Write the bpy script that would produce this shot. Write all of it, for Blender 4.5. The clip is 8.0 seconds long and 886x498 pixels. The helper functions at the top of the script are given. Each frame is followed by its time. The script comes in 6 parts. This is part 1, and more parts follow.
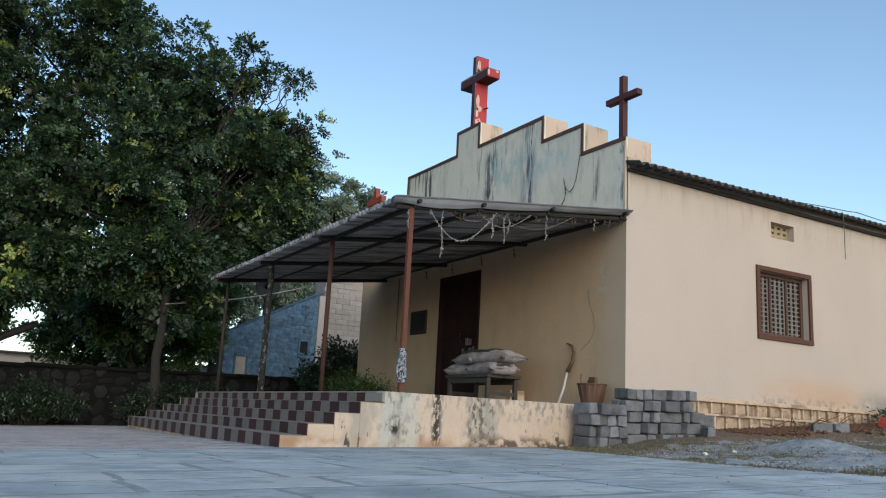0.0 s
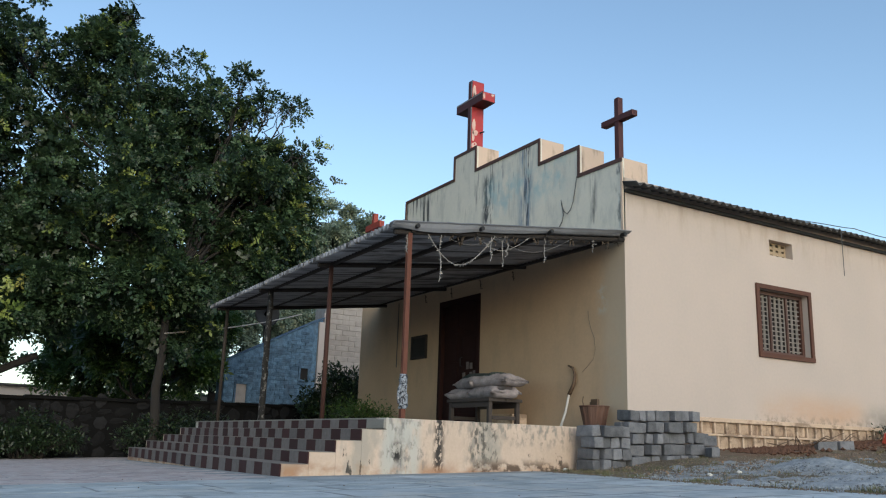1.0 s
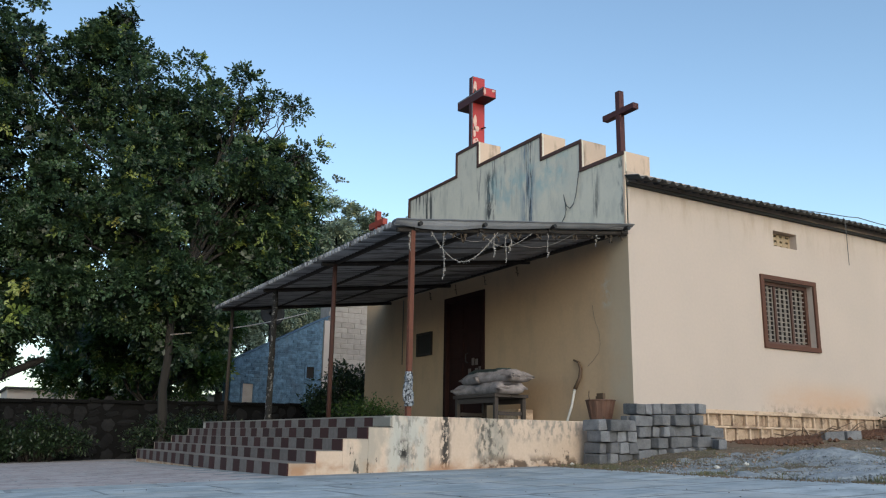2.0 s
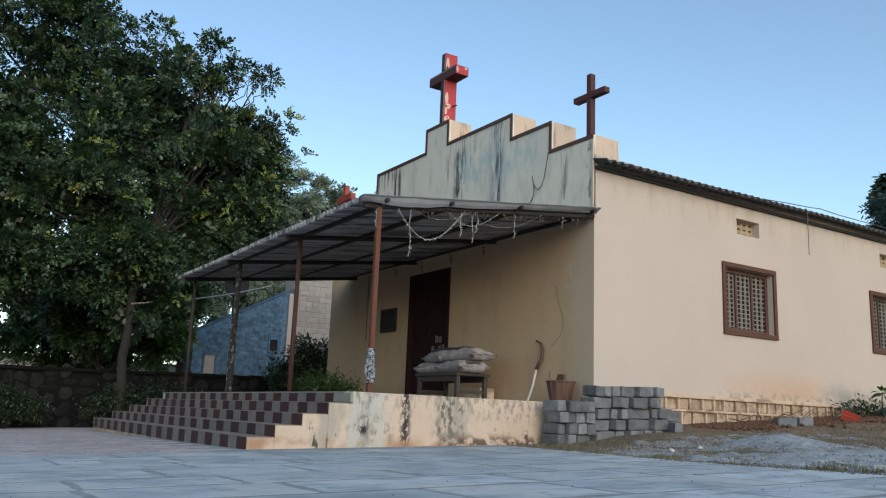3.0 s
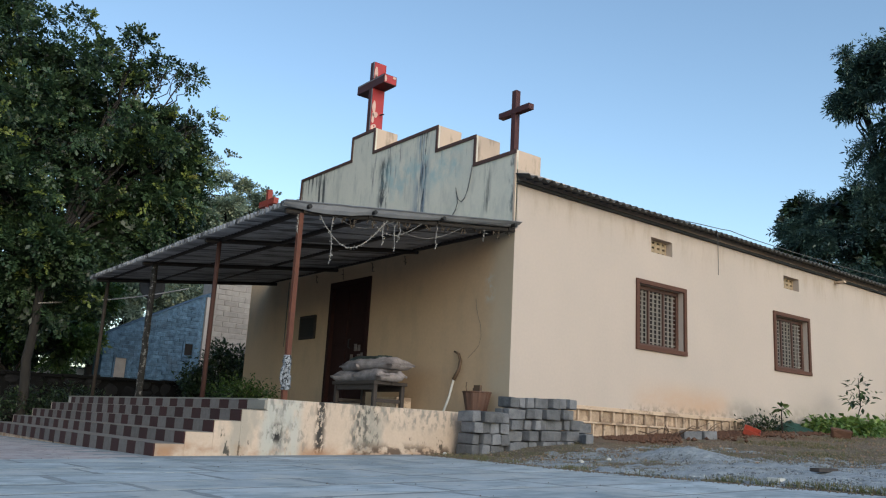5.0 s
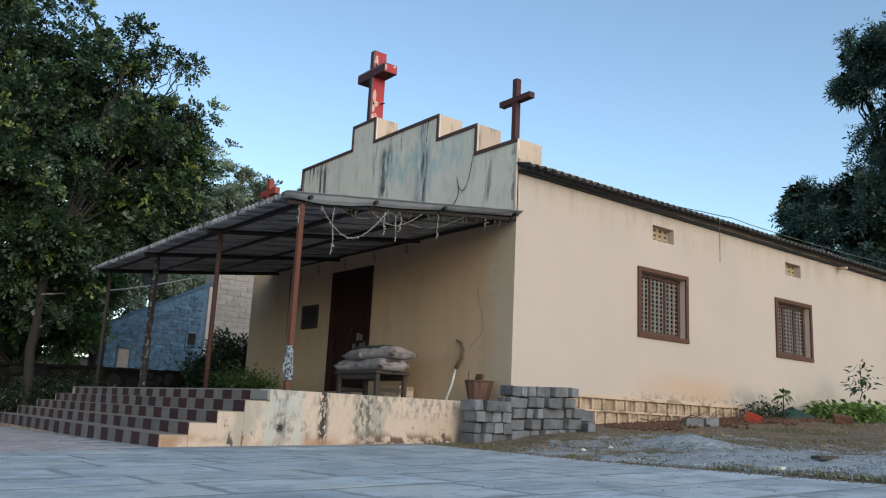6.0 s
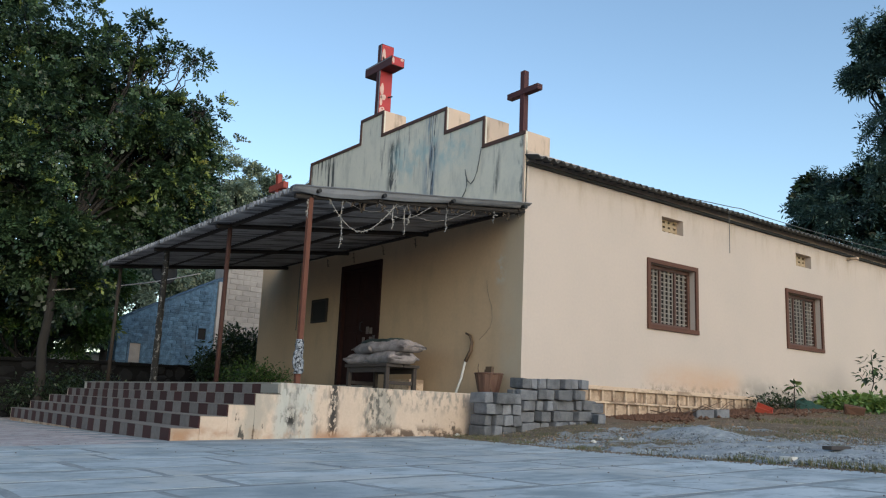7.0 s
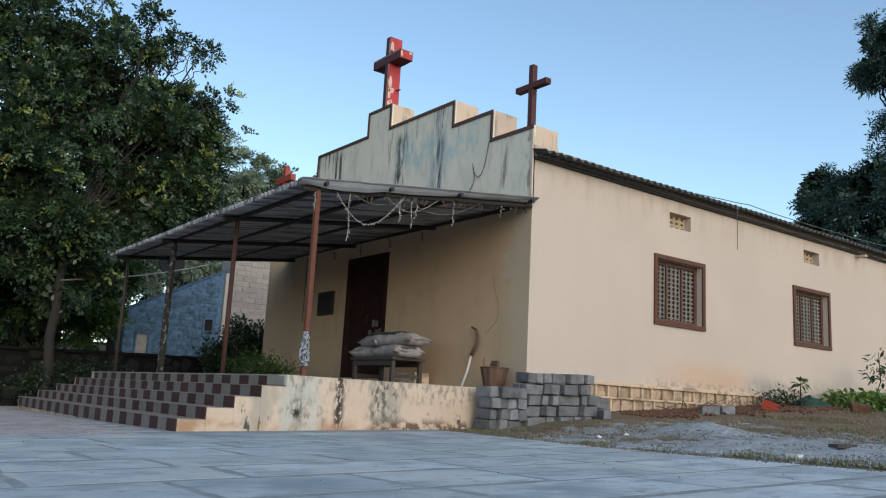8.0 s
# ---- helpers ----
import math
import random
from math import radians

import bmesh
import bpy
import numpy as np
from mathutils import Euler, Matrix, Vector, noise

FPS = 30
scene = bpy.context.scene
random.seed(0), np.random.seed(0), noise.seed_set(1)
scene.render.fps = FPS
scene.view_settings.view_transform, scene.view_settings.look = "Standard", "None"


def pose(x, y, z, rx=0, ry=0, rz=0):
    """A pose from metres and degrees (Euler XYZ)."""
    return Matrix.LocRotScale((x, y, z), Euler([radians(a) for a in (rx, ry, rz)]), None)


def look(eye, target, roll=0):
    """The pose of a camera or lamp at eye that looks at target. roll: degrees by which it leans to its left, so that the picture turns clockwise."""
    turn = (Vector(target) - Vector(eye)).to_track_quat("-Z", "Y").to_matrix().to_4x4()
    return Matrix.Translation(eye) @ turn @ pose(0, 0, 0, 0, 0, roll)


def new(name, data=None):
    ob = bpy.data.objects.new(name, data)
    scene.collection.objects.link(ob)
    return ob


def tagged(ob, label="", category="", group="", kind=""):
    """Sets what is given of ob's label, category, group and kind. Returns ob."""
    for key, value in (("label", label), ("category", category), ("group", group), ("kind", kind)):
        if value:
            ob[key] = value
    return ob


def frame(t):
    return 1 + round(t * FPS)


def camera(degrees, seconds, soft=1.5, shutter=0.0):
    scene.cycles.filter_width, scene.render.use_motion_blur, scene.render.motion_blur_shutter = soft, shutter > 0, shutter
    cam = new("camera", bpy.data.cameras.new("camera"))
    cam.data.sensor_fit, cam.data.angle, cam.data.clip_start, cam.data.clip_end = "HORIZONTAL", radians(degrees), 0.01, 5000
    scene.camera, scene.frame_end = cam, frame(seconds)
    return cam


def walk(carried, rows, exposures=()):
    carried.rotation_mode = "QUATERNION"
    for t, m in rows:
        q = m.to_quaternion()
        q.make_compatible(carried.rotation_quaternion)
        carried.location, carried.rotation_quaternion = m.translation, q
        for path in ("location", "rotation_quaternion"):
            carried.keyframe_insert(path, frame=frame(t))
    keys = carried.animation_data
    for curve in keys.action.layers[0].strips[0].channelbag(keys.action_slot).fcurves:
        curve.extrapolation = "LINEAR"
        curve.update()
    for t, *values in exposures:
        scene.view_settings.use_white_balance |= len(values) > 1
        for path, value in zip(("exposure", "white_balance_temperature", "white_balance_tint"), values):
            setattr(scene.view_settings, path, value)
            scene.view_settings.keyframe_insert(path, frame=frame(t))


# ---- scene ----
cam = camera(56.5, 8.0, soft=1.15)
PATH = [
    (0, (7.743, -7.32, 0.341), (6.057, -6.323, 0.744), 3.0),
    (0.5, (7.731, -7.328, 0.348), (6.047, -6.332, 0.764), 2.8),
    (1, (7.745, -7.32, 0.354), (6.07, -6.329, 0.812), 1.9),
    (1.5, (7.756, -7.323, 0.357), (6.082, -6.333, 0.826), 0.8),
    (1.7, (7.756, -7.321, 0.36), (6.078, -6.335, 0.821), 0.8),
    (2.8, (7.752, -7.286, 0.386), (6.082, -6.261, 0.786), 1.79),
    (3, (7.752, -7.282, 0.387), (6.1, -6.225, 0.782), 2.3),
    (3.5, (7.767, -7.279, 0.38), (6.177, -6.126, 0.754), 3.6),
    (4, (7.783, -7.271, 0.376), (6.215, -6.076, 0.713), 3.8),
    (4.5, (7.797, -7.274, 0.379), (6.242, -6.082, 0.781), 3.4),
    (4.7, (7.802, -7.276, 0.382), (6.258, -6.078, 0.811), 3.26),
    (5.8, (7.818, -7.282, 0.412), (6.278, -6.069, 0.808), 2.8),
    (6, (7.82, -7.282, 0.416), (6.272, -6.079, 0.81), 2.8),
    (6.5, (7.823, -7.28, 0.42), (6.255, -6.104, 0.816), 2.7),
    (7, (7.817, -7.281, 0.407), (6.254, -6.092, 0.785), 2.5),
    (7.5, (7.807, -7.281, 0.411), (6.249, -6.078, 0.765), 2.5),
    (8, (7.813, -7.282, 0.41), (6.238, -6.103, 0.772), 3.1),
]
EXPOSURE = 0.7
walk(cam, [(t, look(e, a, r)) for t, e, a, r in PATH], [(0.0, EXPOSURE, 6230, 4), (8.0, EXPOSURE, 6230, 4)])

# ---- world and light ----
SUN_EL, SUN_AZ = 22.0, 102.0
world = bpy.data.worlds.new("sky")
scene.world = world
world.use_nodes = True
wn = world.node_tree.nodes
sky = wn.new("ShaderNodeTexSky")
sky.sky_type = "NISHITA"
sky.sun_disc = False
sky.sun_elevation = radians(SUN_EL)
sky.sun_rotation = radians(SUN_AZ)
sky.air_density, sky.dust_density, sky.ozone_density = 1.0, 0.8, 0.75
wn["Background"].inputs["Strength"].default_value = 0.138
world.node_tree.links.new(sky.outputs[0], wn["Background"].inputs["Color"])

sun_data = bpy.data.lights.new("sun", "SUN")
sun_data.energy, sun_data.angle, sun_data.color = 0.86, radians(50), (1.0, 0.88, 0.75)
sun = new("sun", sun_data)
az, el = radians(SUN_AZ), radians(SUN_EL)
toward = Vector((math.sin(az) * math.cos(el), math.cos(az) * math.cos(el), math.sin(el)))
sun.matrix_world = look(toward * 60, (0, 0, 0))


# ---- materials ----
def mat(name, base, rough=0.8, metal=0.0, second=None, scale=6.0, fine=60.0, amount=0.5, bump=0.15, jitter=0.0, stretch=(1, 1, 1)):
    """Two-scale noise between base and second, fine bump; jitter varies value object by object."""
    m = bpy.data.materials.new(name)
    m.use_nodes = True
    nt = m.node_tree
    b = nt.nodes["Principled BSDF"]
    b.inputs["Roughness"].default_value, b.inputs["Metallic"].default_value = rough, metal
    tc = nt.nodes.new("ShaderNodeTexCoord")
    mp = nt.nodes.new("ShaderNodeMapping")
    mp.inputs["Scale"].default_value = stretch
    where = nt.nodes.new("ShaderNodeNewGeometry").outputs["Position"] if jitter else tc.outputs["Object"]
    nt.links.new(where, mp.inputs[0])
    n1, n2 = nt.nodes.new("ShaderNodeTexNoise"), nt.nodes.new("ShaderNodeTexNoise")
    n1.inputs["Scale"].default_value, n2.inputs["Scale"].default_value = scale, fine
    n1.inputs["Detail"].default_value, n2.inputs["Detail"].default_value = 6, 4
    for n in (n1, n2):
        nt.links.new(mp.outputs[0], n.inputs["Vector"])
    mixf = nt.nodes.new("ShaderNodeMix")
    mixf.inputs[0].default_value = 0.35
    nt.links.new(n1.outputs[0], mixf.inputs[2])
    nt.links.new(n2.outputs[0], mixf.inputs[3])
    ramp = nt.nodes.new("ShaderNodeMapRange")
    ramp.inputs[1].default_value, ramp.inputs[2].default_value = 0.35, 0.68
    ramp.inputs[4].default_value = amount
    nt.links.new(mixf.outputs[0], ramp.inputs[0])
    col = nt.nodes.new("ShaderNodeMix")
    col.data_type = "RGBA"
    col.inputs[6].default_value = (*base, 1)
    col.inputs[7].default_value = (*(second or [c * 0.55 for c in base]), 1)
    nt.links.new(ramp.outputs[0], col.inputs[0])
    out = col.outputs[2]
    if jitter:
        info = nt.nodes.new("ShaderNodeObjectInfo")
        rng = nt.nodes.new("ShaderNodeMapRange")
        rng.inputs[3].default_value, rng.inputs[4].default_value = 1 - jitter, 1 + jitter
        nt.links.new(info.outputs["Random"], rng.inputs[0])
        hsv = nt.nodes.new("ShaderNodeHueSaturation")
        nt.links.new(rng.outputs[0], hsv.inputs["Value"])
        nt.links.new(out, hsv.inputs["Color"])
        out = hsv.outputs[0]
    nt.links.new(out, b.inputs["Base Color"])
    bp = nt.nodes.new("ShaderNodeBump")
    bp.inputs["Strength"].default_value, bp.inputs["Distance"].default_value = bump, 0.02
    nt.links.new(mixf.outputs[0], bp.inputs["Height"])
    nt.links.new(bp.outputs[0], b.inputs["Normal"])
    m["by_place"] = 1 if jitter else 0
    return m


def stain_or_shading(m, colour, scale, stretch, low, high, strength, box=None, soft=0.2):
    """Lays stains, or painted shading, of a noise's own shape over a material; box limits them to a stretch (x0, y0,
    z0, x1, y1, z1) with a soft rim.
    """
    nt = m.node_tree
    b = nt.nodes["Principled BSDF"]
    old = b.inputs["Base Color"].links[0].from_socket
    tc, mp, n = nt.nodes.new("ShaderNodeTexCoord"), nt.nodes.new("ShaderNodeMapping"), nt.nodes.new("ShaderNodeTexNoise")
    mp.inputs["Scale"].default_value = stretch
    mp.inputs["Location"].default_value = (scale * 1.7, scale * 0.3, 2.1)
    n.inputs["Scale"].default_value, n.inputs["Detail"].default_value, n.inputs["Roughness"].default_value = scale, 8, 0.62
    where = nt.nodes.new("ShaderNodeNewGeometry").outputs["Position"] if m["by_place"] else tc.outputs["Object"]
    nt.links.new(where, mp.inputs[0])
    nt.links.new(mp.outputs[0], n.inputs["Vector"])
    r = nt.nodes.new("ShaderNodeMapRange")
    r.inputs[1].default_value, r.inputs[2].default_value, r.inputs[4].default_value = low, high, strength
    nt.links.new(n.outputs[0], r.inputs[0])
    fac = r.outputs[0]
    if box:
        sep = nt.nodes.new("ShaderNodeSeparateXYZ")
        nt.links.new(where, sep.inputs[0])
        for k in range(3):
            for edge, sign in ((box[k], 1), (box[k + 3], -1)):
                if abs(edge) > 500:
                    continue
                e = nt.nodes.new("ShaderNodeMapRange")
                e.interpolation_type = "SMOOTHSTEP"
                a, c = (edge - soft, edge + soft)
                e.inputs[1].default_value, e.inputs[2].default_value = a, c
                e.inputs[3].default_value, e.inputs[4].default_value = (0, 1) if sign > 0 else (1, 0)
                nt.links.new(sep.outputs[k], e.inputs[0])
                mu = nt.nodes.new("ShaderNodeMath")
                mu.operation = "MULTIPLY"
                nt.links.new(fac, mu.inputs[0])
                nt.links.new(e.outputs[0], mu.inputs[1])
                fac = mu.outputs[0]
    mx = nt.nodes.new("ShaderNodeMix")
    mx.data_type = "RGBA"
    nt.links.new(fac, mx.inputs[0])
    nt.links.new(old, mx.inputs[6])
    mx.inputs[7].default_value = (*colour, 1)
    nt.links.new(mx.outputs[2], b.inputs["Base Color"])
    return m


ANY = 999
M_SIDE = mat("cream_plaster", (0.505, 0.420, 0.366), 0.9, second=(0.440, 0.376, 0.334), scale=0.9, fine=25, amount=0.8, bump=0.05)
stain_or_shading(M_SIDE, (0.48, 0.265, 0.125), 1.3, (1, 0.6, 1.2), 0.24, 0.60, 0.68, (-1, 2.55, 0.80, 1, 4.9, 1.10), 0.26)
stain_or_shading(M_SIDE, (0.25, 0.225, 0.185), 3.0, (1, 1, 1.4), 0.36, 0.60, 0.8, (-1, 4.9, 0.6, 1, 17, 1.02), 0.22)
stain_or_shading(M_SIDE, (0.17, 0.15, 0.12), 10.0, (1, 1, 1), 0.48, 0.58, 0.7, (-1, 2.4, 0.6, 1, 9, 0.86), 0.10)
# Streaks towards the eave: part weathering, part eave shade put into the colour.
stain_or_shading(M_SIDE, (0.34, 0.26, 0.19), 5.0, (1, 1, 0.25), 0.48, 0.66, 0.5, (-ANY, -ANY, 3.3, ANY, ANY, 5), 0.30)
M_FRONT = mat("ochre_plaster", (0.50, 0.352, 0.225), 0.9, second=(0.41, 0.295, 0.195), scale=0.8, fine=22, amount=0.9, bump=0.06)
stain_or_shading(M_FRONT, (0.30, 0.25, 0.18), 3.0, (1, 1, 0.5), 0.5, 0.75, 0.45)
stain_or_shading(M_FRONT, (0.42, 0.46, 0.46), 9.0, (1, 1, 1), 0.42, 0.56, 0.6, (-0.52, -1, 2.1, -0.36, 1, 2.45), 0.07)
stain_or_shading(M_FRONT, (0.43, 0.385, 0.31), 1.2, (1, 1, 0.5), 0.2, 0.5, 0.6, (-0.42, -1, 0, 1, 1, 3.2), 0.2)
M_PARAPET = mat("whitewashed_plaster", (0.70, 0.655, 0.555), 0.9, second=(0.58, 0.56, 0.49), scale=1.5, fine=30, amount=0.8, bump=0.08)
stain_or_shading(M_PARAPET, (0.36, 0.36, 0.34), 6.0, (1, 1, 0.30), 0.52, 0.70, 0.45)
stain_or_shading(M_PARAPET, (0.05, 0.055, 0.06), 11.0, (1, 1, 0.12), 0.62, 0.70, 0.85, (-ANY, -ANY, 4.2, ANY, ANY, 9), 0.5)
stain_or_shading(M_PARAPET, (0.13, 0.19, 0.27), 11.0, (1.2, 1, 0.16), 0.42, 0.60, 0.85, (-2.32, -1, 3.0, -1.98, 1, 9), 0.10)
stain_or_shading(M_PARAPET, (0.03, 0.035, 0.05), 18.0, (1.4, 1, 0.14), 0.47, 0.57, 0.9, (-2.20, -1, 3.0, -2.04, 1, 9), 0.06)
stain_or_shading(M_PARAPET, (0.03, 0.033, 0.04), 13.0, (1, 1, 0.22), 0.44, 0.55, 0.95, (-3.34, -1, 3.85, -3.06, 1, 4.72), 0.10)
stain_or_shading(M_PARAPET, (0.05, 0.055, 0.065), 14.0, (1, 1, 0.10), 0.56, 0.66, 0.8, (-3.60, -1, 4.2, -2.40, 1, 9), 0.30)
stain_or_shading(M_PARAPET, (0.06, 0.065, 0.07), 12.0, (1, 1, 0.12), 0.47, 0.60, 0.8, (-0.65, -1, 3.35, -0.53, 1, 9), 0.05)
stain_or_shading(M_PARAPET, (0.05, 0.055, 0.06), 9.0, (1, 1, 0.35), 0.50, 0.62, 0.7, (-0.14, -1, 3.0, 0.1, 1, 9), 0.06)
stain_or_shading(M_PARAPET, (0.03, 0.035, 0.04), 10.0, (1, 1, 0.08), 0.50, 0.58, 0.95, (-9, -1, 3.4, -4.9, 1, 9), 0.4)
stain_or_shading(M_PARAPET, (0.30, 0.47, 0.50), 3.0, (1, 1, 0.8), 0.42, 0.6, 0.75, (-3.2, -1, 4.0, -1.2, 1, 4.6), 0.25)
M_PLINTH = mat("mouldy_cream_plaster", (0.555, 0.435, 0.345), 0.92, second=(0.44, 0.345, 0.27), scale=2.5, fine=40, amount=0.8, bump=0.15)
stain_or_shading(M_PLINTH, (0.30, 0.28, 0.24), 3.2, (1, 1, 0.4), 0.52, 0.64, 0.7)
stain_or_shading(M_PLINTH, (0.33, 0.31, 0.275), 6.0, (1, 1, 0.5), 0.38, 0.58, 0.85, (-ANY, -3.40, -1, ANY, -3.12, 1), 0.06)
stain_or_shading(M_PLINTH, (0.13, 0.125, 0.12), 8.0, (1, 1, 0.5), 0.50, 0.60, 0.85, (-ANY, -3.36, -1, ANY, -3.04, 1), 0.05)
stain_or_shading(M_PLINTH, (0.025, 0.023, 0.022), 26.0, (1, 1, 0.7), 0.43, 0.50, 0.97, (-ANY, -2.80, 0.05, ANY, -2.69, 1), 0.04)
stain_or_shading(M_PLINTH, (0.24, 0.22, 0.19), 13.0, (1, 1, 0.6), 0.44, 0.58, 0.8, (-ANY, -2.40, 0.05, ANY, -2.04, 1), 0.08)
stain_or_shading(M_PLINTH, (0.30, 0.15, 0.08), 5.0, (1, 0.5, 1), 0.46, 0.60, 0.7, (-ANY, -4.6, -1, ANY, 0.2, 0.10), 0.05)
stain_or_shading(M_PLINTH, (0.24, 0.22, 0.19), 13, (1, 1, 0.4), 0.52, 0.64, 0.6, (-ANY, -3.4, 0.40, ANY, 0.2, 1), 0.12)
stain_or_shading(M_PLINTH, (0.03, 0.03, 0.028), 7.0, (1, 1, 0.5), 0.62, 0.66, 0.9)
stain_or_shading(M_PLINTH, (0.36, 0.20, 0.10), 3.0, (1, 1, 1), 0.45, 0.65, 0.5, (-ANY, -ANY, -1, ANY, ANY, 0.16), 0.07)
stain_or_shading(M_PLINTH, (0.44, 0.425, 0.385), 5.0, (1, 1, 0.5), 0.34, 0.50, 0.9, (-ANY, -3.42, -1, ANY, -2.98, 0.6), 0.06)
stain_or_shading(M_PLINTH, (0.17, 0.163, 0.15), 15.0, (1, 1, 0.5), 0.53, 0.62, 0.7, (-ANY, -3.42, 0.0, ANY, -2.9, 0.6), 0.08)
stain_or_shading(M_PLINTH, (0.016, 0.015, 0.014), 15.0, (1, 1, 0.6), 0.43, 0.49, 0.97, (-ANY, -3.30, 0.16, ANY, -3.19, 0.34), 0.04)
stain_or_shading(M_PLINTH, (0.09, 0.083, 0.07), 20.0, (1, 1, 0.5), 0.50, 0.58, 0.9, (-ANY, -2.35, 0.18, ANY, -2.0, 1), 0.06)
stain_or_shading(M_PLINTH, (0.22, 0.20, 0.175), 16.0, (1, 1, 0.6), 0.50, 0.60, 0.8, (-ANY, -2.0, 0.36, ANY, -0.9, 1), 0.10)
stain_or_shading(M_PLINTH, (0.085, 0.055, 0.038), 9.0, (1, 0.8, 1), 0.45, 0.54, 0.92, (-ANY, -2.3, -1, ANY, 0.5, 0.17), 0.06)
M_LEDGE = mat("unpainted_plaster_band", (0.56, 0.43, 0.32), 0.95, second=(0.36, 0.24, 0.16), scale=4, fine=40, bump=0.3)
M_PANEL = mat("rough_plaster_panel", (0.48, 0.36, 0.26), 0.95, second=(0.27, 0.185, 0.125), scale=6, fine=40, amount=1.0, bump=0.6, jitter=0.15)
stain_or_shading(M_PANEL, (0.17, 0.11, 0.075), 9.0, (1, 1, 1), 0.50, 0.60, 0.7)
stain_or_shading(M_LEDGE, (0.20, 0.14, 0.10), 7.0, (1, 0.6, 1), 0.50, 0.60, 0.75)
M_RUBBLE = mat("plinth_stone", (0.36, 0.25, 0.17), 0.95, second=(0.22, 0.13, 0.08), scale=7, fine=50, bump=0.4, jitter=0.2)
M_TRIM = mat("brown_paint", (0.085, 0.038, 0.026), 0.55, second=(0.055, 0.027, 0.02), scale=6, bump=0.08)
M_FRAME = mat("brown_window_paint", (0.098, 0.038, 0.022), 0.8, second=(0.058, 0.025, 0.016), scale=7, bump=0.06)
M_LATTICE = mat("grey_cream_lattice", (0.27, 0.24, 0.21), 0.7, second=(0.12, 0.10, 0.085), scale=9, bump=0.1)
# Near-black for panels that stand in for the shade of unlit rooms.
M_DARK = mat("unlit_room_black", (0.014, 0.011, 0.010), 0.9)
M_DOOR = mat("dark_maroon_door_paint", (0.026, 0.010, 0.009), 0.9, second=(0.014, 0.007, 0.006), scale=8, bump=0.08)
M_DOOR.node_tree.nodes["Principled BSDF"].inputs["Specular IOR Level"].default_value = 0.2
M_DOORPALE = mat("worn_door_paint", (0.16, 0.13, 0.12), 0.7, second=(0.06, 0.04, 0.04), scale=14)
M_POST = mat("red_oxide_pipe", (0.125, 0.042, 0.024), 0.85, second=(0.065, 0.025, 0.017), scale=12, bump=0.1)
M_POSTRED = mat("dull_maroon_pipe", (0.060, 0.022, 0.015), 0.85, second=(0.035, 0.016, 0.012), scale=12, bump=0.1)
M_POSTDK = mat("dark_rusty_pipe", (0.038, 0.027, 0.020), 0.85, second=(0.022, 0.018, 0.015), scale=14, bump=0.2)
M_VINE = mat("mottled_bark", (0.05, 0.045, 0.04), 0.95, second=(0.30, 0.29, 0.285), amount=1.0, scale=16, fine=60, bump=0.6)
M_CLOTH = mat("printed_rag", (0.38, 0.40, 0.43), 0.9, second=(0.02, 0.03, 0.05), scale=26, fine=50, amount=0.9, bump=0.3)
stain_or_shading(M_CLOTH, (0.012, 0.014, 0.02), 34, (1, 1, 1), 0.50, 0.55, 0.95)
stain_or_shading(M_VINE, (0.010, 0.009, 0.008), 17, (1, 1, 0.8), 0.41, 0.47, 0.97)
M_TIN = mat("galvanised_sheet", (0.37, 0.37, 0.39), 0.6, 0.15, second=(0.17, 0.165, 0.165), scale=3, fine=30, bump=0.05)
# Slope streaks: dirt, plus the corrugations' light and shade put into the colour.
stain_or_shading(M_TIN, (0.022, 0.02, 0.02), 2.6, (5, 0.3, 1), 0.46, 0.60, 0.8)
stain_or_shading(M_TIN, (0.42, 0.42, 0.44), 4.0, (5, 0.35, 1), 0.60, 0.68, 0.7)
M_FLANGE = mat("pale_metal_edge", (0.26, 0.265, 0.285), 0.65, 0.15, second=(0.12, 0.122, 0.132), scale=4, bump=0.05)
M_AC = mat("asbestos_cement_sheet", (0.075, 0.072, 0.07), 0.9, second=(0.025, 0.025, 0.026), scale=4, fine=35, bump=0.15)
M_BEAM = mat("dark_beam", (0.026, 0.020, 0.017), 0.85, second=(0.016, 0.013, 0.012), scale=9)
M_PIPE = mat("black_pipe", (0.012, 0.012, 0.013), 0.7)
M_VENT = mat("ochre_vent_block", (0.37, 0.285, 0.185), 0.9, second=(0.26, 0.19, 0.12), scale=12)
M_TILE_A = mat("maroon_step_tile", (0.040, 0.011, 0.011), 0.85, second=(0.028, 0.010, 0.010), scale=10, bump=0.05, jitter=0.2)
M_TILE_B = mat("grey_step_tile", (0.165, 0.145, 0.138), 0.85, second=(0.07, 0.06, 0.057), scale=22, bump=0.05, jitter=0.15)
M_TREAD = mat("dusty_step_tread", (0.20, 0.175, 0.155), 0.85, second=(0.13, 0.115, 0.105), scale=5, fine=50, bump=0.1)
M_FLOOR = mat("cement_porch_floor", (0.26, 0.24, 0.21), 0.8, second=(0.17, 0.16, 0.145), scale=3, bump=0.12)
M_SLAB = mat("blue_grey_paving", (0.50, 0.54, 0.555), 0.85, second=(0.35, 0.395, 0.43), scale=3.2, fine=55, amount=1.0, bump=0.45, jitter=0.13)
stain_or_shading(M_SLAB, (0.17, 0.215, 0.24), 1.1, (1, 1, 1), 0.48, 0.66, 0.65)
stain_or_shading(M_SLAB, (0.24, 0.285, 0.30), 6.0, (1, 0.45, 1), 0.50, 0.60, 0.7)
stain_or_shading(M_SLAB, (0.50, 0.50, 0.475), 1.7, (0.7, 1, 1), 0.53, 0.62, 0.6)
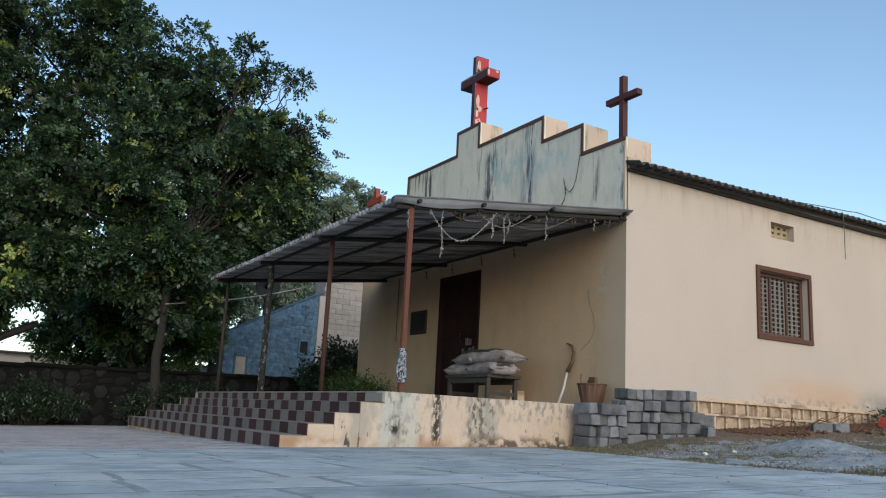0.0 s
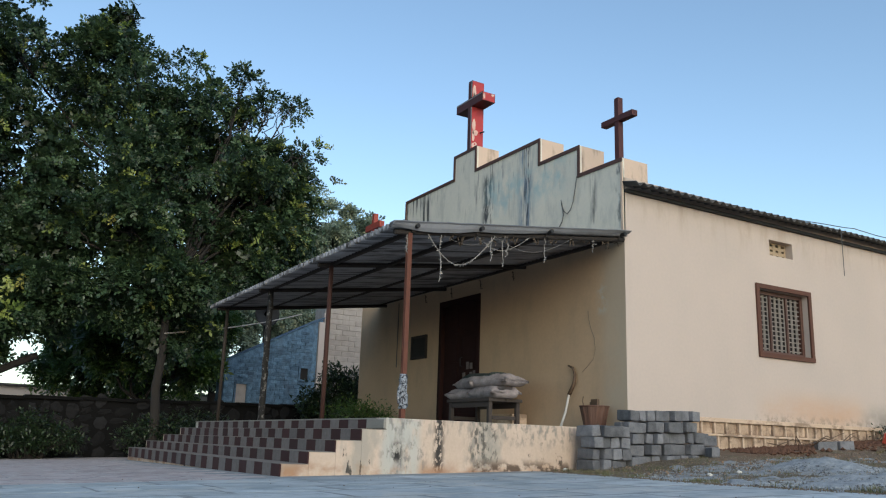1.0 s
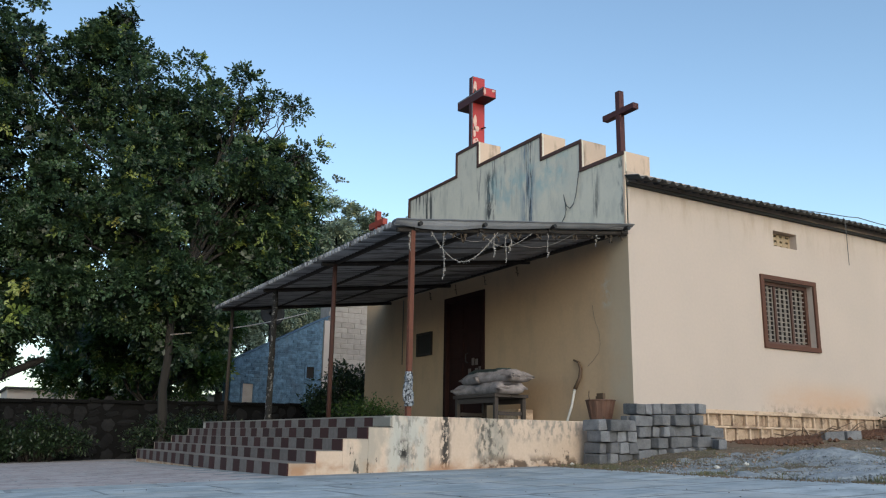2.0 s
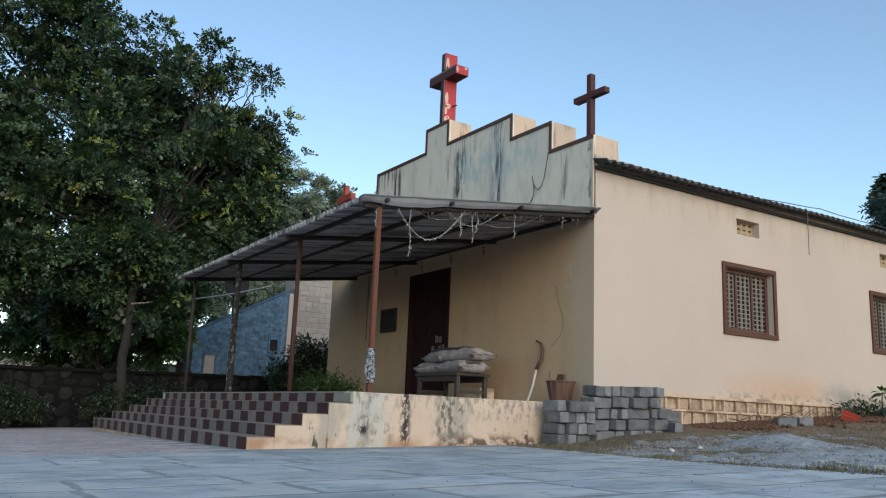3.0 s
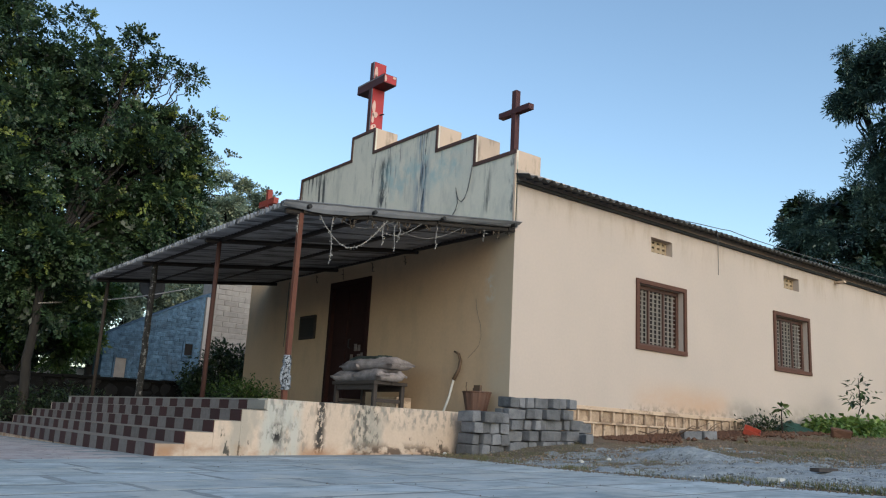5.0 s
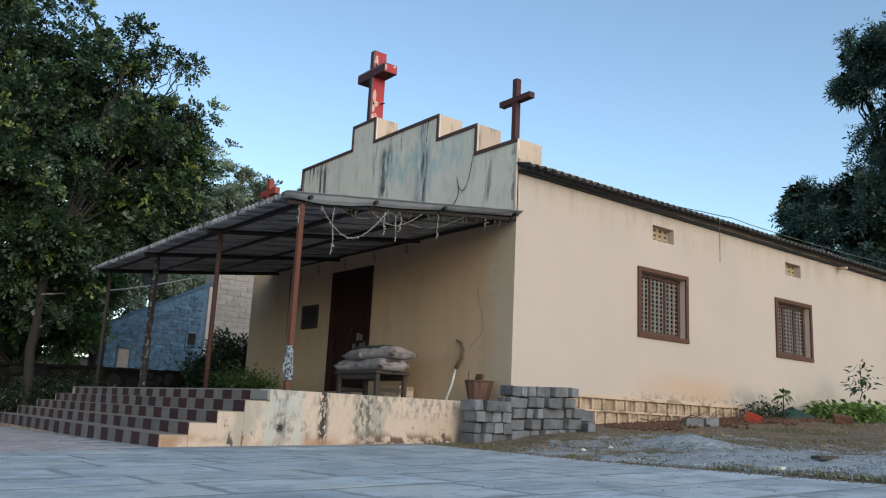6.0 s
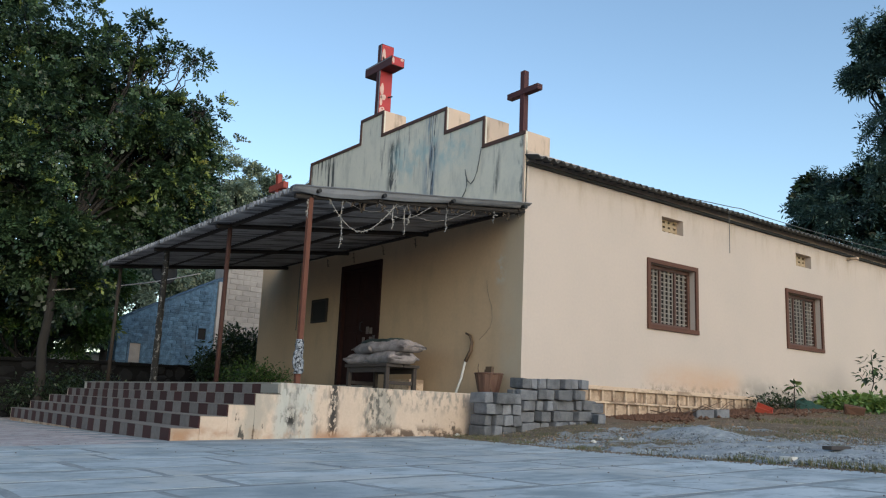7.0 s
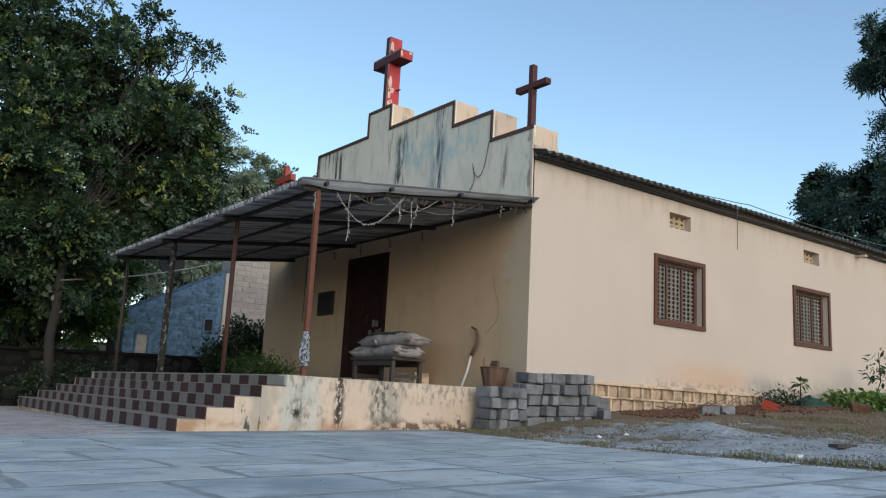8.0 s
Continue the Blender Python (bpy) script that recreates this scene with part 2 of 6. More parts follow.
stain_or_shading(M_SLAB, (0.13, 0.15, 0.155), 16.0, (1, 0.6, 1), 0.60, 0.68, 0.6)
M_PINK = mat("pinkish_paving", (0.44, 0.37, 0.36), 0.8, second=(0.31, 0.275, 0.275), scale=2.5, fine=45, amount=0.9, bump=0.12, jitter=0.12)
stain_or_shading(M_PINK, (0.46, 0.44, 0.44), 5.0, (1, 1, 1), 0.48, 0.58, 0.7)
stain_or_shading(M_PINK, (0.12, 0.10, 0.10), 9.0, (1, 1, 1), 0.56, 0.64, 0.6)
M_BED = mat("paving_joint_mortar", (0.31, 0.335, 0.345), 0.95, second=(0.17, 0.185, 0.195), scale=7, amount=1.0, bump=0.5)
M_SOIL = mat("dry_soil", (0.20, 0.15, 0.108), 0.97, second=(0.085, 0.066, 0.044), scale=3.0, fine=30, amount=1.0, bump=0.9)
stain_or_shading(M_SOIL, (0.15, 0.075, 0.04), 1.2, (1, 1, 1), 0.45, 0.62, 0.9, (0, 1.0, -9, 1.6, 7, 9), 0.35)
stain_or_shading(M_SOIL, (0.12, 0.125, 0.06), 2.3, (1, 1, 1), 0.50, 0.65, 0.45)
M_REDSOIL = mat("red_earth", (0.115, 0.056, 0.033), 0.97, second=(0.065, 0.034, 0.022), scale=6, fine=60, bump=0.8)
M_GRAVEL = mat("blue_grey_gravel", (0.38, 0.405, 0.42), 0.95, second=(0.15, 0.17, 0.19), scale=14, fine=90, amount=0.9, bump=0.8)
M_BLOCK = mat("grey_cement_block", (0.185, 0.187, 0.20), 0.95, second=(0.07, 0.072, 0.08), scale=9, fine=70, amount=0.9, bump=0.6, jitter=0.3)
# Stone and mortar far below their own tone: tree shade put into the colour.
M_STONE = mat("wall_stone_shade_tone", (0.015, 0.015, 0.016), 0.95, second=(0.007, 0.007, 0.0075), scale=6, fine=40, bump=0.5, jitter=0.35)
M_MORTAR = mat("wall_mortar_shade_tone", (0.006, 0.006, 0.0062), 0.97, second=(0.004, 0.004, 0.004), scale=5, bump=0.5)
# Low specular keeps this painted shade dark.
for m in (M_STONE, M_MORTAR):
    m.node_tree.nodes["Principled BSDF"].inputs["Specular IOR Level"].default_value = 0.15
M_BLUE = mat("blue_limewash", (0.125, 0.215, 0.32), 0.92, second=(0.035, 0.070, 0.115), scale=9, fine=30, amount=1.0, bump=0.9, jitter=0.25)
stain_or_shading(M_BLUE, (0.07, 0.09, 0.12), 4, (1, 1, 0.4), 0.52, 0.7, 0.5)
M_HOLLOW = mat("bare_grey_block", (0.36, 0.325, 0.30), 0.95, second=(0.19, 0.17, 0.16), scale=7, fine=40, bump=0.3, jitter=0.12)
M_PALE = mat("pale_house_wall", (0.46, 0.41, 0.38), 0.9, second=(0.34, 0.29, 0.27), scale=2)
M_WOOD = mat("weathered_bench_wood", (0.050, 0.040, 0.037), 0.8, second=(0.028, 0.023, 0.021), scale=8, stretch=(1, 1, 6), bump=0.25)
M_SACK = mat("woven_cement_sack", (0.33, 0.295, 0.30), 0.85, second=(0.13, 0.115, 0.12), scale=9, fine=45, amount=0.8, bump=0.9)
M_TARP = mat("dark_green_tarpaulin", (0.03, 0.045, 0.043), 0.6, second=(0.02, 0.028, 0.03), scale=9)
M_BASKET = mat("brown_plastic_basket", (0.12, 0.06, 0.04), 0.5, second=(0.07, 0.04, 0.03), scale=9)
M_BLADE = mat("worn_brown_wood", (0.10, 0.06, 0.035), 0.7, second=(0.05, 0.032, 0.02), scale=12)
M_WHITE = mat("dirty_white_paint", (0.58, 0.56, 0.52), 0.7, second=(0.40, 0.37, 0.34), scale=10)
M_GARLAND = mat("faded_tinsel", (0.30, 0.285, 0.27), 0.7, second=(0.10, 0.09, 0.08), scale=20)
M_DRYLEAF = mat("dried_garland_leaf", (0.08, 0.058, 0.04), 0.9, second=(0.035, 0.027, 0.02), scale=20)
M_CROSS = mat("dark_maroon_paint", (0.068, 0.015, 0.013), 0.6, second=(0.04, 0.011, 0.010), scale=9)
M_RED = mat("faded_red_paint", (0.42, 0.032, 0.035), 0.55, second=(0.30, 0.03, 0.03), scale=8)
M_CREAMP = mat("flaking_cream_patch", (0.62, 0.44, 0.38), 0.8, second=(0.50, 0.30, 0.26), scale=12)
M_WIRE = mat("grey_cable", (0.10, 0.10, 0.10), 0.6)
M_ORANGE = mat("red_plastic", (0.40, 0.065, 0.038), 0.6, second=(0.25, 0.05, 0.03), scale=9)
M_BARK = mat("tree_bark", (0.024, 0.020, 0.017), 0.95, second=(0.012, 0.011, 0.010), scale=7, fine=40, stretch=(1, 1, 0.3), bump=0.7)
M_BOARD = mat("notice_board_face", (0.018, 0.017, 0.016), 0.95, second=(0.011, 0.011, 0.011), scale=8)


def leaf_mat(name, a, b, c, share):
    """Leaves: three greens by island, c on the given share of them, some light through the blade."""
    m = bpy.data.materials.new(name)
    m.use_nodes = True
    nt = m.node_tree
    p = nt.nodes["Principled BSDF"]
    p.inputs["Roughness"].default_value = 0.4
    geo = nt.nodes.new("ShaderNodeNewGeometry")
    ramp = nt.nodes.new("ShaderNodeValToRGB")
    e = ramp.color_ramp.elements
    e[0].color, e[1].color = (*a, 1), (*b, 1)
    e[1].position = 1 - share - 0.02
    x = e.new(1 - share)
    x.color = (*c, 1)
    nt.links.new(geo.outputs["Random Per Island"], ramp.inputs[0])
    nt.links.new(ramp.outputs[0], p.inputs["Base Color"])
    tr = nt.nodes.new("ShaderNodeBsdfTranslucent")
    nt.links.new(ramp.outputs[0], tr.inputs[0])
    mix = nt.nodes.new("ShaderNodeMixShader")
    mix.inputs[0].default_value = 0.30
    nt.links.new(p.outputs[0], mix.inputs[1])
    nt.links.new(tr.outputs[0], mix.inputs[2])
    nt.links.new(mix.outputs[0], nt.nodes["Material Output"].inputs[0])
    return m


M_LEAF = leaf_mat("dark_green_leaf", (0.010, 0.026, 0.013), (0.074, 0.124, 0.054), (0.22, 0.27, 0.07), 0.025)
M_LEAF_YELLOW = leaf_mat("yellowing_leaf", (0.15, 0.22, 0.05), (0.31, 0.36, 0.09), (0.35, 0.33, 0.09), 0.15)
# Grey-green made paler than real leaves: distance haze put into the colour.
M_LEAF_FAR = leaf_mat("hazed_grey_green_leaf", (0.12, 0.17, 0.125), (0.28, 0.34, 0.25), (0.32, 0.35, 0.23), 0.1)
M_LEAF_BLUE = leaf_mat("blue_green_leaf", (0.020, 0.045, 0.040), (0.09, 0.155, 0.125), (0.12, 0.18, 0.14), 0.1)
M_LEAF_BUSH = leaf_mat("fresh_green_leaf", (0.035, 0.075, 0.02), (0.085, 0.15, 0.035), (0.14, 0.18, 0.05), 0.1)
# Leaf green darkened to carry the shade of crown insides and bushes.
M_LEAF_SHADE = leaf_mat("deep_green_shade_leaf", (0.010, 0.022, 0.009), (0.034, 0.058, 0.022), (0.05, 0.075, 0.03), 0.1)
M_LEAF_PLANT = leaf_mat("bright_plant_leaf", (0.065, 0.13, 0.03), (0.20, 0.30, 0.075), (0.25, 0.31, 0.08), 0.1)
M_STRAW = leaf_mat("dry_straw", (0.22, 0.17, 0.10), (0.34, 0.27, 0.17), (0.16, 0.12, 0.07), 0.2)
M_GRASS = leaf_mat("dry_grass_blade", (0.075, 0.095, 0.035), (0.16, 0.155, 0.065), (0.24, 0.19, 0.10), 0.25)


# ---- building helpers ----
def thing(name, at, label, category, group="", kind=""):
    ob = new(name)
    ob.location = at
    ob.empty_display_size = 0.2
    return tagged(ob, label, category, group, kind)


def part(name, bm, material, parent=None, label="", smooth=False):
    """Links a bmesh (in world coordinates, or in the parent's where the parent is a piece) as one mesh object."""
    me = bpy.data.meshes.new(name)
    bm.to_mesh(me)
    bm.free()
    return link(name, me, material, parent, label, smooth)


def root_place(ob):
    p = Vector()
    while ob:
        p += ob.location
        ob = ob.parent
    return p


def link(name, me, material, parent=None, label="", smooth=False, at=None):
    if material and not me.materials:
        me.materials.append(material)
    if smooth:
        me.shade_smooth()
    ob = new(name, me)
    if at is not None:
        ob.matrix_basis = at
    if parent:
        ob.parent = parent
        if parent.type == "EMPTY":
            ob.matrix_parent_inverse = Matrix.Translation(-root_place(parent))
    return tagged(ob, label)


def box(bm, lo, hi, bevel=0.0):
    lo, hi = Vector(lo), Vector(hi)
    r = bmesh.ops.create_cube(bm, size=1.0)
    for v in r["verts"]:
        v.co = Vector(((lo.x + hi.x) / 2 + v.co.x * (hi.x - lo.x), (lo.y + hi.y) / 2 + v.co.y * (hi.y - lo.y), (lo.z + hi.z) / 2 + v.co.z * (hi.z - lo.z)))
    if bevel:
        es = list({e for v in r["verts"] for e in v.link_edges})
        bmesh.ops.bevel(bm, geom=es, offset=bevel, segments=2, affect="EDGES", profile=0.7)
    return bm


def boxes(*spans, bevel=0.0):
    bm = bmesh.new()
    for lo, hi in spans:
        box(bm, lo, hi, bevel)
    return bm


def tube(bm, pts, r, seg=8, r_end=None):
    """A round tube along points, tapering from r to r_end."""
    pts = [Vector(p) for p in pts]
    rings = []
    for i, p in enumerate(pts):
        d = (pts[min(i + 1, len(pts) - 1)] - pts[max(i - 1, 0)]).normalized()
        side = d.cross(Vector((0, 0, 1)) if abs(d.z) < 0.9 else Vector((1, 0, 0))).normalized()
        up = side.cross(d)
        k = i / max(1, len(pts) - 1)
        rr = r + ((r_end if r_end is not None else r) - r) * k
        rings.append([bm.verts.new(p + rr * (math.cos(a) * side + math.sin(a) * up)) for a in (2 * math.pi * j / seg for j in range(seg))])
    for a, b in zip(rings, rings[1:]):
        for j in range(seg):
            bm.faces.new((a[j], a[(j + 1) % seg], b[(j + 1) % seg], b[j]))
    bm.faces.new(rings[0][::-1])
    bm.faces.new(rings[-1])
    bmesh.ops.recalc_face_normals(bm, faces=bm.faces)
    return bm


def solid_mesh(name, verts, faces):
    me = bpy.data.meshes.new(name)
    me.from_pydata([tuple(v) for v in verts], [], [tuple(f) for f in faces])
    me.update()
    return me


def wall_with_holes(axis, at0, at1, a0, a1, z0, z1, holes):
    """A wall between the planes at0 and at1 of an axis, from a0 to a1 along the other, with openings (b0, b1, c0, c1) through it."""
    bm = bmesh.new()
    cuts = sorted({a0, a1, *(h[0] for h in holes), *(h[1] for h in holes)})
    for b0, b1 in zip(cuts, cuts[1:]):
        inside = sorted((h for h in holes if h[0] <= b0 and h[1] >= b1), key=lambda h: h[2])
        z = z0
        for h in inside + [(0, 0, z1, z1)]:
            if h[2] > z:
                box(bm, (b0, at0, z) if axis == "y" else (at0, b0, z), (b1, at1, h[2]) if axis == "y" else (at1, b1, h[2]))
            z = h[3]
    bmesh.ops.remove_doubles(bm, verts=bm.verts, dist=1e-5)
    return bm


# ---- ground ----
WALL_PROFILE = ((-40, -0.3), (-12, -0.15), (-5, -0.02), (-3.3, 0.035), (-0.95, 0.10), (0.2, 0.23), (1.3, 0.33), (2.3, 0.39), (5, 0.56), (10, 0.78), (20, 1.0), (60, 1.2))


def plaza(x, y):
    return 0.012 * max(-14.0, min(14.0, x)) + 0.028 * (max(-14.0, min(8.0, y)) + 4.4)


def profile(y):
    for (a, za), (b, zb) in zip(WALL_PROFILE, WALL_PROFILE[1:]):
        if a <= y <= b:
            return za + (zb - za) * (y - a) / (b - a)
    return WALL_PROFILE[-1][1] if y > 0 else WALL_PROFILE[0][1]


def ground_z(x, y):
    p = plaza(x, y)
    if y < -1.0:
        return p
    rise = max(0.0, profile(y) - plaza(0, y))
    fall = 1.0 if x < 0.4 else max(0.15, 1 - (x - 0.4) / 5.0)
    return p + rise * fall


def edge_y(x):
    """The far edge of the paved court."""
    return -1.42 - 0.17 * min(max(x, 0.0), 3.2)


gx = [-900, -300, -120, -60, -35, -22] + [-16 + 0.5 * i for i in range(25)] + [-3.5 + 0.2 * i for i in range(63)] + [9.5 + i for i in range(8)] + [20, 30, 60, 120, 300, 900]
gy = [-900, -300, -120, -60, -30] + [-16 + 0.8 * i for i in range(15)] + [-4 + 0.2 * i for i in range(80)] + [12.5 + i for i in range(10)] + [26, 35, 60, 120, 300, 900]
verts, faces = [], []
for j, y in enumerate(gy):
    for i, x in enumerate(gx):
        paved = -14 < x < 16 and -14 < y < edge_y(x) + 0.05
        z = ground_z(x, y) - (0.07 if paved else 0.0)
        if not paved and abs(x) < 20 and abs(y) < 20:
            z += 0.035 * noise.noise((x * 0.9, y * 0.9, 0)) + 0.02 * noise.noise((x * 3, y * 3, 5))
        if 0.02 < x < 1.5 and 0.9 < y < 9:
            z += 0.03 * max(0, 1 - abs(x - 0.6) / 0.9) * (0.6 + noise.noise((x * 2.2, y * 2.2, 9)))
        verts.append((x, y, z))
for j in range(len(gy) - 1):
    for i in range(len(gx) - 1):
        a = j * len(gx) + i
        faces.append((a, a + 1, a + 1 + len(gx), a + len(gx)))
tagged(link("ground", solid_mesh("ground", verts, faces), M_SOIL, smooth=True), "dry reddish soil with patches of thin grass", "ground", kind="structure")

# ---- church ----
FLOOR, LEFT, BACK = 0.59, -7.86, 16.0
church = thing("church", (LEFT / 2, 8, 0.0), "cream plastered church with stepped parapet and crosses", "church")
DOOR = (-4.64, -3.36, FLOOR, 2.76)
WINS = [(2.510, 3.750), (6.32, 7.57)]
SIDE_DOOR = (10.88, 12.0, 0.80, 2.755)
VENTS = [(2.88, 3.41), (6.73, 7.26), (10.98, 11.5)]
T = 0.24
part("front_wall", wall_with_holes("y", 0.0, T, LEFT, -0.004, -0.25, 3.10, [DOOR]), M_FRONT, church, "ochre plaster shaded by the porch")
holes = [(a, b, 1.69, 2.755) for a, b in WINS] + [(a, b, 3.22, 3.456) for a, b in VENTS] + [SIDE_DOOR]
side = part("side_wall", wall_with_holes("x", -T, 0.0, T, BACK, 0.80, 3.86, holes), M_SIDE, church, "smooth cream plaster with rusty stains")
part("side_wall", boxes(((LEFT, T, -0.3), (LEFT + T, BACK, 3.86))), M_SIDE, church)
part("back_wall", boxes(((LEFT + T, BACK - T, -0.3), (-T, BACK, 3.86))), M_SIDE, church)
part("corner_plaster", boxes(((-0.0038, 0.0, 0.55), (0.0, T, 3.86))), M_SIDE, church)
part("interior_floor", boxes(((LEFT + T, T, 0.4), (-T, BACK - T, FLOOR))), M_FLOOR, church)

# stepped parapet, 0.44 m thick
PT = 0.44
steps_x = [(0.0, 4.13), (-0.86, 4.13), (-0.86, 4.56), (-1.78, 4.56), (-1.78, 4.95), (-3.56, 4.95), (-3.56, 5.37),
           (-4.30, 5.37), (-4.30, 4.95), (-6.08, 4.95), (-6.08, 4.56), (-7.0, 4.56), (-7.0, 4.13), (LEFT, 4.13)]
bm = bmesh.new()
for (xa, za), (xb, zb) in zip(steps_x, steps_x[1:]):
    if xa != xb:
        box(bm, (xb, -0.012, 3.10), (xa, 0.02, za))
bmesh.ops.remove_doubles(bm, verts=bm.verts, dist=1e-4)
part("parapet_face", bm, M_PARAPET, church, "weathered whitewash with black rain streaks")
bm = bmesh.new()
for (xa, za), (xb, zb) in zip(steps_x, steps_x[1:]):
    if xa != xb:
        box(bm, (xb, 0.02, 3.10), (min(xa, -0.004), T, 3.86))
        box(bm, (xb, 0.02, 3.86), (xa, PT, za))
M_PARSIDE = mat("parapet_cream_side", (0.58, 0.445, 0.35), 0.9, second=(0.48, 0.38, 0.30), scale=3, fine=30, bump=0.1)
stain_or_shading(M_PARSIDE, (0.10, 0.08, 0.06), 5, (1, 1, 0.3), 0.52, 0.7, 0.7)
bmesh.ops.remove_doubles(bm, verts=bm.verts, dist=1e-5)
part("parapet_core", bm, M_PARSIDE, church)
tr = 0.045
for k, ((xa, za), (xb, zb)) in enumerate(zip(steps_x, steps_x[1:])):
    if xa != xb:
        part("parapet_trim", boxes(((xb, -0.03, za - tr), (xa, -0.0125, za + 0.006))), M_TRIM, church)
    else:
        lo, hi = min(za, zb), max(za, zb)
        inward = -1 if zb > za else 1
        x0, x1 = (xa - tr, xa + 0.004) if inward < 0 else (xa - 0.004, xa + tr)
        part("parapet_trim", boxes(((x0, -0.03, lo - tr), (x1, -0.0127, hi - tr - 0.001))), M_TRIM, church)
part("parapet_trim", boxes(((-0.03, -0.03, 3.12), (0.006, -0.0127, 4.07))), M_PARSIDE, church)


def corrugated(name, along, across, z_of, pitch, amp, parent, material, label, thick=0.008):
    """A corrugated sheet: waves run on along the first axis, straight along the second."""
    (a0, a1, axis), (b0, b1) = along, across
    n = int(abs(a1 - a0) / pitch * 8)
    vs, fs, rows = [], [], 10
    for i in range(n + 1):
        a = a0 + (a1 - a0) * i / n
        w = amp * math.cos(2 * math.pi * (a - a0) / pitch)
        for j in range(rows + 1):
            b = b0 + (b1 - b0) * j / rows
            sag = 0.012 * noise.noise((a * 0.7, b * 0.7, 3))
            x, y = (a, b) if axis == "x" else (b, a)
            vs.append((x, y, z_of(x, y) + w + sag))
    for i in range(n):
        for j in range(rows):
            c = i * (rows + 1) + j
            fs.append((c, c + 1, c + rows + 2, c + rows + 1))
    ob = link(name, solid_mesh(name, vs, fs), material, parent, label, smooth=True)
    s = ob.modifiers.new("thickness", "SOLIDIFY")
    s.thickness = thick
    return ob


RIDGE = LEFT / 2


def eave_z(y):
    return 3.700 + 0.045 * min(1.0, max(0.0, y / 4.5))


corrugated("roof_sheet", (0.445, BACK + 0.3, "y"), (0.26, RIDGE), lambda x, y: eave_z(y) + (0.26 - x) * 0.245, 0.146, 0.024, church, M_AC, "dark corrugated cement sheets", 0.012)
corrugated("roof_sheet", (0.445, BACK + 0.3, "y"), (LEFT - 0.26, RIDGE), lambda x, y: eave_z(y) + (x - LEFT + 0.26) * 0.245, 0.146, 0.024, church, M_AC, "", 0.012)
corrugated("roof_sheet", (-0.03, 0.444, "y"), (0.26, 0.006), lambda x, y: eave_z(y) + (0.26 - x) * 0.245, 0.146, 0.024, church, M_AC, "", 0.012)
# Black purlin: the dark shade under the sheets is put into its colour.
part("eave_purlin", boxes(((0.003, 0.0, 3.650), (0.055, BACK + 0.2, 3.692))), M_PIPE, church)
for y in (8.6, 13.2):
    part("rafter_end", boxes(((0.0, y, 3.585), (0.2, y + 0.09, 3.629)), bevel=0.006), M_LEDGE, church, "pale sawn rafter end")


def window(y0, y1, z0, z1):
    w = new("window")
    w.parent = church
    w.location = Vector((0, (y0 + y1) / 2, z0)) - church.location
    w.empty_display_size = 0.1
    b = 0.067
    part("frame", boxes(((0.0, y0, z1 - b), (0.03, y1, z1)), ((0.0, y0, z0), (0.035, y1, z0 + b)), ((0.0, y0, z0 + b), (0.03, y0 + b, z1 - b)), ((0.0, y1 - b, z0 + b), (0.03, y1, z1 - b)), bevel=0.004), M_FRAME, w, "brown painted surround")
    a0, a1, c0, c1 = y0 + b, y1 - b, z0 + b, z1 - b
    part("reveal", boxes(((-T, y0, z1 - b), (-0.001, y1, z1)), ((-T, y0, z0), (-0.001, y1, z0 + b)), ((-T, y0, z0 + b), (-0.001, y0 + b, z1 - b)), ((-T, y1 - b, z0 + b), (-0.001, y1, z1 - b))), M_SIDE, w)
    part("sash", boxes(((-0.145, a0, c0), (-0.09, a0 + 0.06, c1)), ((-0.145, a1 - 0.06, c0), (-0.09, a1, c1)), ((-0.145, a0 + 0.06, c1 - 0.06), (-0.09, a1 - 0.06, c1)), ((-0.145, a0 + 0.06, c0), (-0.09, a1 - 0.06, c0 + 0.05)),
                       *(((-0.140, a0 + (a1 - a0) * k / 3 - 0.02, c0 + 0.05), (-0.095, a0 + (a1 - a0) * k / 3 + 0.02, c1 - 0.06)) for k in (1, 2)), bevel=0.004), M_TRIM, w, "dark brown wooden sash")
    for k in range(3):
        p0, p1 = a0 + (a1 - a0) * k / 3 + 0.030, a0 + (a1 - a0) * (k + 1) / 3 - 0.030
        bm = bmesh.new()
        cw = (p1 - p0) / 3
        m = 12
        dz = (c1 - c0 - 0.11) / m
        for i in range(3):
            ya, yb = p0 + cw * i + 0.006, p0 + cw * (i + 1) - 0.006
            box(bm, (-0.125, ya, c0 + 0.05), (-0.112, ya + 0.012, c1 - 0.06))
            box(bm, (-0.125, yb - 0.012, c0 + 0.05), (-0.112, yb, c1 - 0.06))
            for q in range(m):
                z = c0 + 0.05 + dz * (q + 0.5)
                box(bm, (-0.124, ya + 0.012, z - 0.007), (-0.113, yb - 0.012, z + 0.007))
                if q % 2 and i < 2:
                    box(bm, (-0.123, yb, z - 0.006), (-0.114, yb + 0.012, z + 0.006))
        part("lattice", bm, M_LATTICE, w, "pale pierced lattice panel")
    # Black sheet in place of the unlit room behind the lattice.
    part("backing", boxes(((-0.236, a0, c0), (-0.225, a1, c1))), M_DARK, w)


for y0, y1 in WINS:
    window(y0, y1, 1.69, 2.755)
